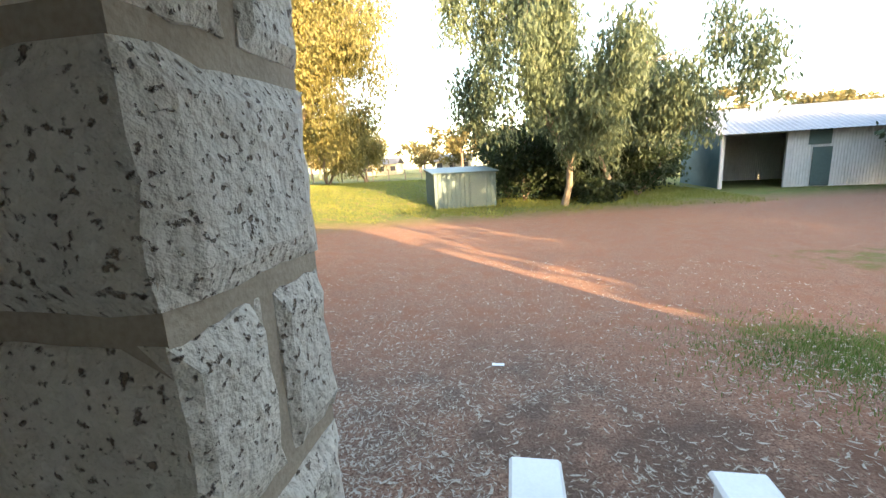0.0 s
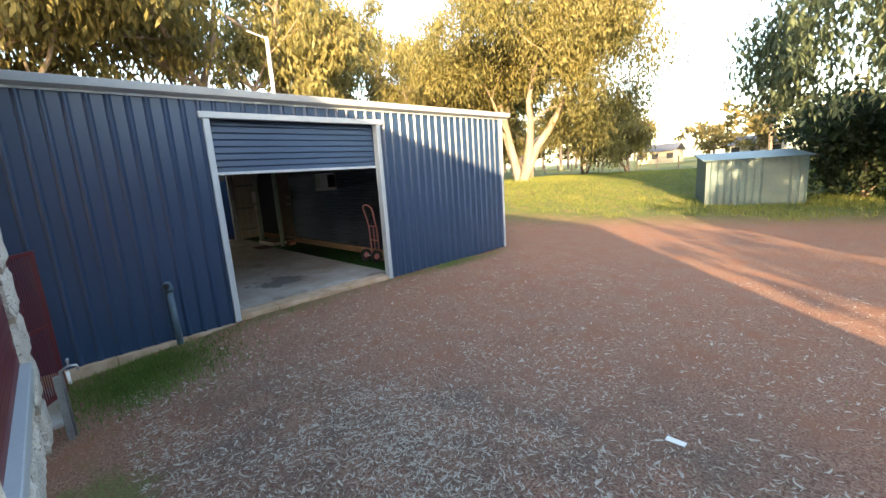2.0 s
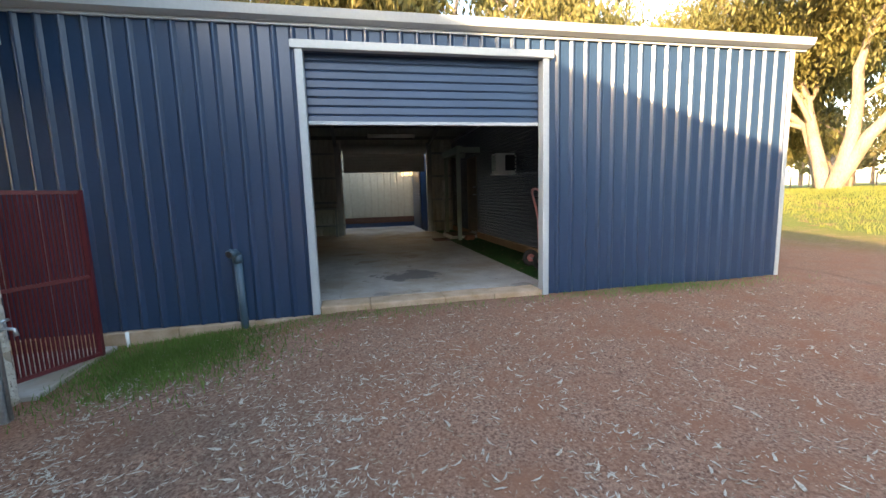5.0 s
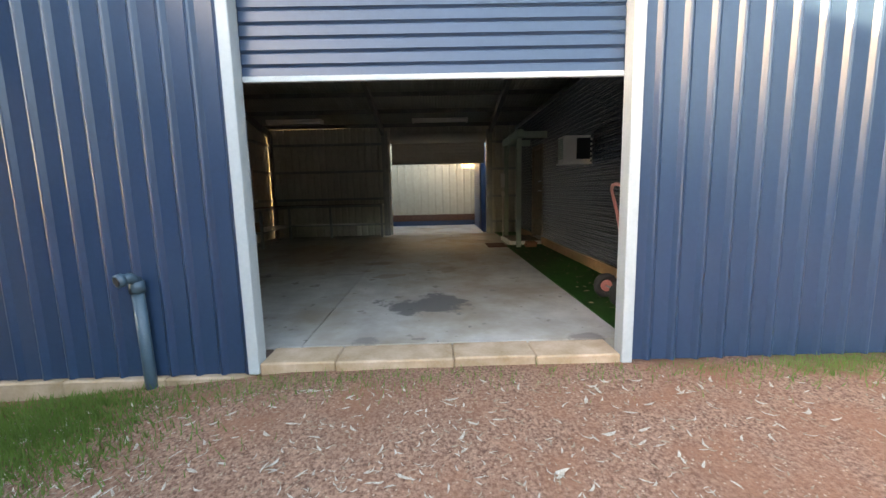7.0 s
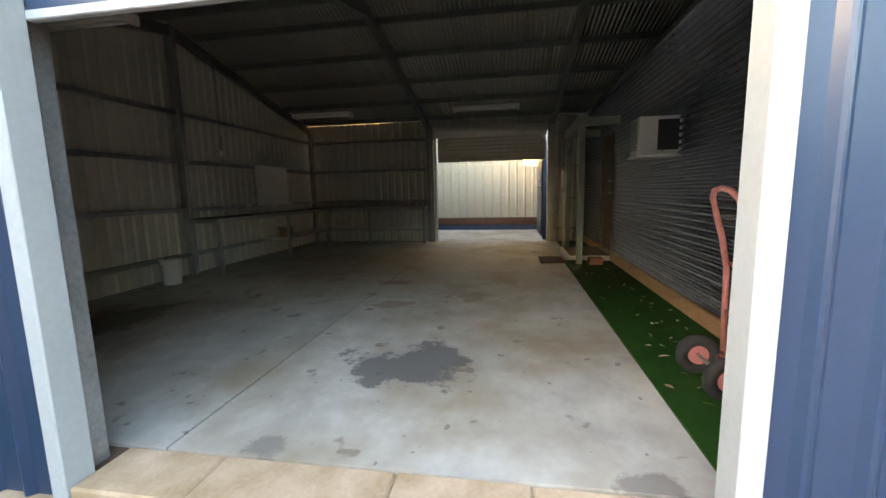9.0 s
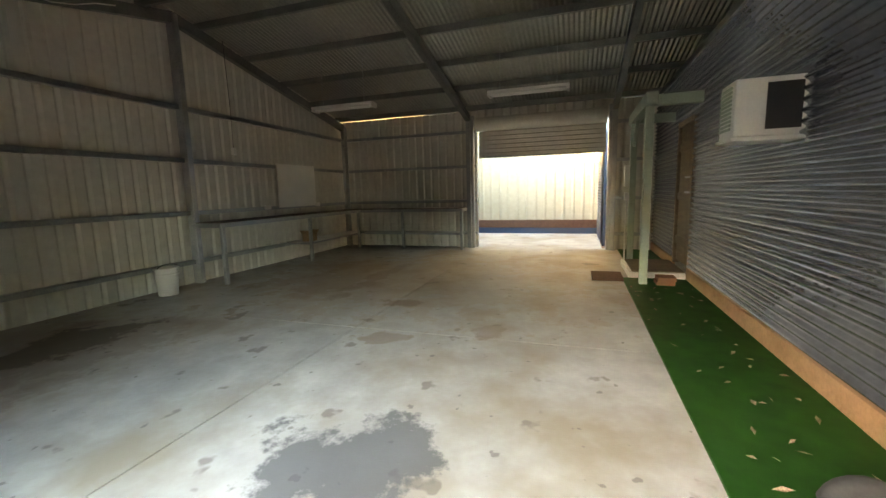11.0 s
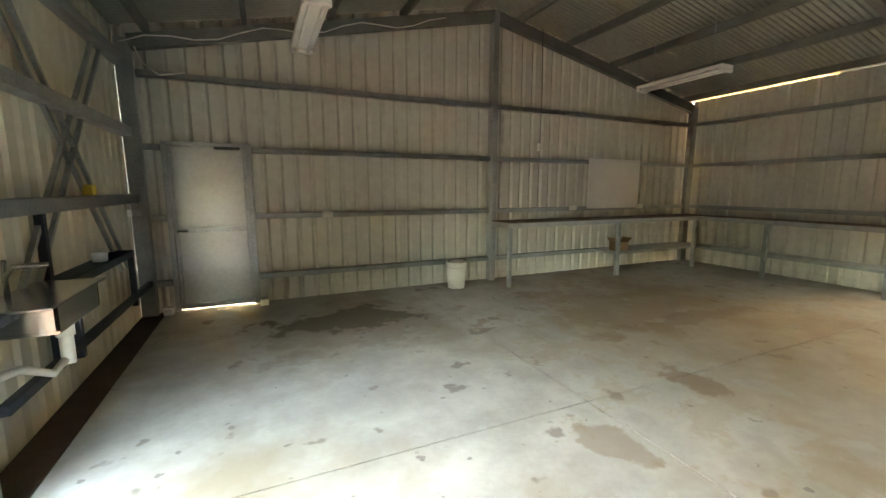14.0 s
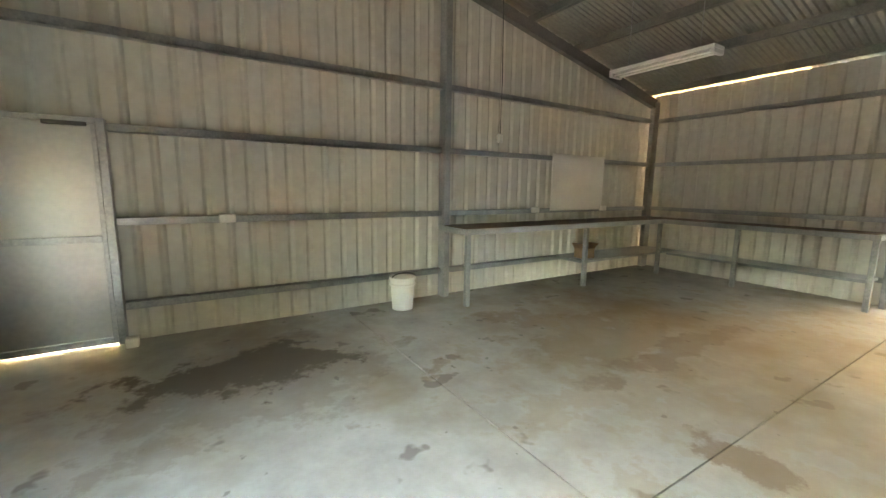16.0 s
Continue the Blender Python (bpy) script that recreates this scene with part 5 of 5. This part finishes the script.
for hx, hy, w in ((-13.0, 92.0, 7.0), (-30.0, 95.0, 7.0)):
    h = thing("far_house", (hx, hy, ground_z(hx, hy)), "pale distant farmhouse with low pitched roof", "house", "far houses")
    z0 = ground_z(hx, hy)
    boxes("wall", CREAMWALL, h, (hx - w / 2, hx + w / 2, hy - 3, hy + 3, z0 - 0.3, z0 + 2.5))
    bm = bmesh.new()
    for yy0, yy1 in ((hy - 3.5, hy), (hy + 3.5, hy)):
        bm.faces.new([bm.verts.new(p) for p in ((hx - w / 2 - 0.5, yy0, z0 + 2.4), (hx + w / 2 + 0.5, yy0, z0 + 2.4), (hx + w / 2 + 0.5, yy1, z0 + 3.9), (hx - w / 2 - 0.5, yy1, z0 + 3.9))])
    bmesh.ops.solidify(bm, geom=list(bm.faces), thickness=0.1)
    done("roof", bm, BARNROOF, h)
    boxes("window", BLACKISH, h, *[(hx + dx - 0.6, hx + dx + 0.6, hy - 3.04, hy - 2.98, z0 + 0.9, z0 + 2.0) for dx in (-2.8, 0, 2.8)])
pole = thing("light_pole", (-16.0, 8.6, 0.0), "pale steel pole with a short top arm behind the shed", "pole")
bm = bmesh.new()
tube(bm, [(-16.4, 8.6, 0.0), (-16.4, 8.6, 7.9)], [0.09, 0.075], 12)
bar(bm, (-16.4, 8.6, 7.85), (-16.4, 7.85, 8.0), 0.06, 0.05)
done("shaft", bm, TRIM, pole)


# ---- litter and grass on the yard ----
def scatter(name, n, place, size, shape, material, label, cat, seed, up=0.004):
    g = random.Random(seed)
    vs, fs = [], []
    for _ in range(n):
        x, y = place(g)
        z = ground_z(x, y) + up
        a, s = g.random() * 6.283, size * g.uniform(0.5, 1.5)
        ca, sa = math.cos(a), math.sin(a)
        k = len(vs)
        if shape == "leaf":
            w, curl, bend = s * g.uniform(0.05, 0.13), s * g.uniform(0.0, 0.22), s * g.uniform(-0.9, 0.9)
            for u, v in ((-0.5, 0), (-0.18, w), (-0.18, -w), (0.2, 0.8 * w), (0.2, -0.8 * w), (0.5, 0)):
                v, h = v + bend * u * u, 4 * curl * u * u + (0.25 * w if v > 0 else 0)
                vs.append((x + s * u * ca - v * sa, y + s * u * sa + v * ca, z + h))
            fs += [(k, k + 2, k + 1), (k + 1, k + 2, k + 4, k + 3), (k + 3, k + 4, k + 5)]
        else:
            h, w = s, s * 0.08
            lx, ly = g.gauss(0, 0.35) * h, g.gauss(0, 0.35) * h
            vs += [(x - w * ca, y - w * sa, z - 0.01), (x + w * ca, y + w * sa, z - 0.01), (x + lx, y + ly, z + h)]
            fs.append((k, k + 1, k + 2))
    me = bpy.data.meshes.new(name)
    me.from_pydata(vs, [], fs)
    me.materials.append(material)
    return tagged(new(name, me), label, cat, kind="stuff")


LITTER = mat("dry_leaf_litter", (0.38, 0.29, 0.20), (0.17, 0.11, 0.07), 0.8, 0, 30, 120, 0.1, 0.002)
LITTERPALE = mat("bleached_leaf_litter", (0.56, 0.49, 0.40), (0.27, 0.22, 0.165), 0.8, 0, 30, 120, 0.1, 0.002)


def near_house(g):
    while True:
        x, y = g.gauss(-1.3, 2.2), 1.3 + abs(g.gauss(0, 2.4))
        if x > -5.6 and not (x > -0.2 and y < 2.5 and x < 1.6) and noise.noise((x * 1.1, y * 1.1, 3)) + 0.5 * noise.noise((x * 4, y * 4, 8)) > g.uniform(-0.5, 0.35):
            return x, y


scatter("leaf_litter", 11000, near_house, 0.043, "leaf", LITTERPALE, "pale dry gum leaves and bark chips on gravel", "leaf litter", 1)
scatter("leaf_litter", 24000, lambda g: (g.uniform(-5.6, 10), 2.2 + 14 * g.random() ** 1.4), 0.042, "leaf", LITTER, "brown dry gum leaves scattered on gravel", "leaf litter", 2)
scatter("leaf_litter", 1500, lambda g: (g.gauss(-1.8, 0.75), 2.95 + g.gauss(0, 0.4)), 0.042, "leaf", LITTERPALE, "drift of bleached gum leaves and bark chips", "leaf litter", 11)
scatter("leaf_litter", 500, lambda g: (g.gauss(3.3, 0.8), g.gauss(4.4, 0.5)), 0.07, "leaf", LITTERPALE, "pale gum leaves lying on thin grass", "leaf litter", 12)
scatter("leaf_litter", 3200, lambda g: (g.uniform(-5.6, 5.0), 1.5 + 8 * g.random() ** 1.3), 0.075, "leaf", LITTERPALE, "larger curled dry gum leaves", "leaf litter", 3)


def patch(cx, cy, sx, sy, lo=None):
    def f(g):
        while True:
            x, y = g.gauss(cx, sx), g.gauss(cy, sy)
            if not (x < XF + 0.06 and x > -15.6) and y > 0.9:
                return x, y
    return f


def paddock(g):
    while True:
        x, y = g.uniform(-20, 12), 17 + 20 * g.random() ** 1.2
        if 0.45 * noise.noise((x * 0.5, y * 0.5, 2)) + 0.3 * noise.noise((x * 2, y * 2, 6)) + (y - 19.5 - 0.2 * x) / 6 > g.uniform(-0.2, 0.5):
            return x, y


scatter("grass", 9000, patch(-5.2, 1.65, 0.38, 0.5), 0.05, "blade", GRASS_BLADE, "tuft of bright green grass at the shed foot", "grass", 4)
scatter("grass", 1600, patch(-5.65, 3.0, 0.12, 1.3), 0.04, "blade", GRASS_BLADE, "thin weeds along the slab edge", "grass", 5)
scatter("grass", 1600, patch(-5.7, 7.6, 0.15, 0.9), 0.04, "blade", GRASS_BLADE, "thin weeds along the shed wall", "grass", 6)
scatter("grass", 7000, patch(3.5, 4.8, 0.75, 0.6), 0.05, "blade", GRASS_BLADE, "thin green grass patch on the yard", "grass", 7)
scatter("grass", 90000, paddock, 0.12, "blade", GRASS_DRY, "mown grass of the far paddock", "grass", 8)
paper = tagged(boxes("paper_scrap", WHITE, None, (-0.28, -0.14, 4.34, 4.40, ground_z(-0.2, 4.4) + 0.004, ground_z(-0.2, 4.4) + 0.012)), "small white paper scrap on the gravel", "paper")
scrap = tagged(boxes("white_offcut", PLASTIC, None, (-5.78, -5.70, 6.66, 6.84, 0.07, 0.12), bevel=0.01), "white plastic offcut lying at the shed wall", "offcut")
g = random.Random(31)
vs, fs = [], []
for _ in range(60):
    x, y, a, w = g.uniform(-12.2, -6.4), g.uniform(6.1, 6.85), g.random() * 6.28, g.uniform(0.010, 0.026)
    k = len(vs)
    vs += [(x + w * math.cos(a + b) * (1.8 if b in (0, math.pi) else 0.6), y + w * math.sin(a + b) * (1.8 if b in (0, math.pi) else 0.6), FLOOR + 0.022 + 0.004 * i) for i, b in enumerate((0, math.pi / 2, math.pi, 3 * math.pi / 2))]
    fs.append((k, k + 1, k + 2, k + 3))
me = bpy.data.meshes.new("leaf_litter")
me.from_pydata(vs, [], fs)
me.materials.append(LITTER)
tagged(new("leaf_litter", me), "few dry leaves blown onto the artificial turf", "leaf litter", kind="stuff")
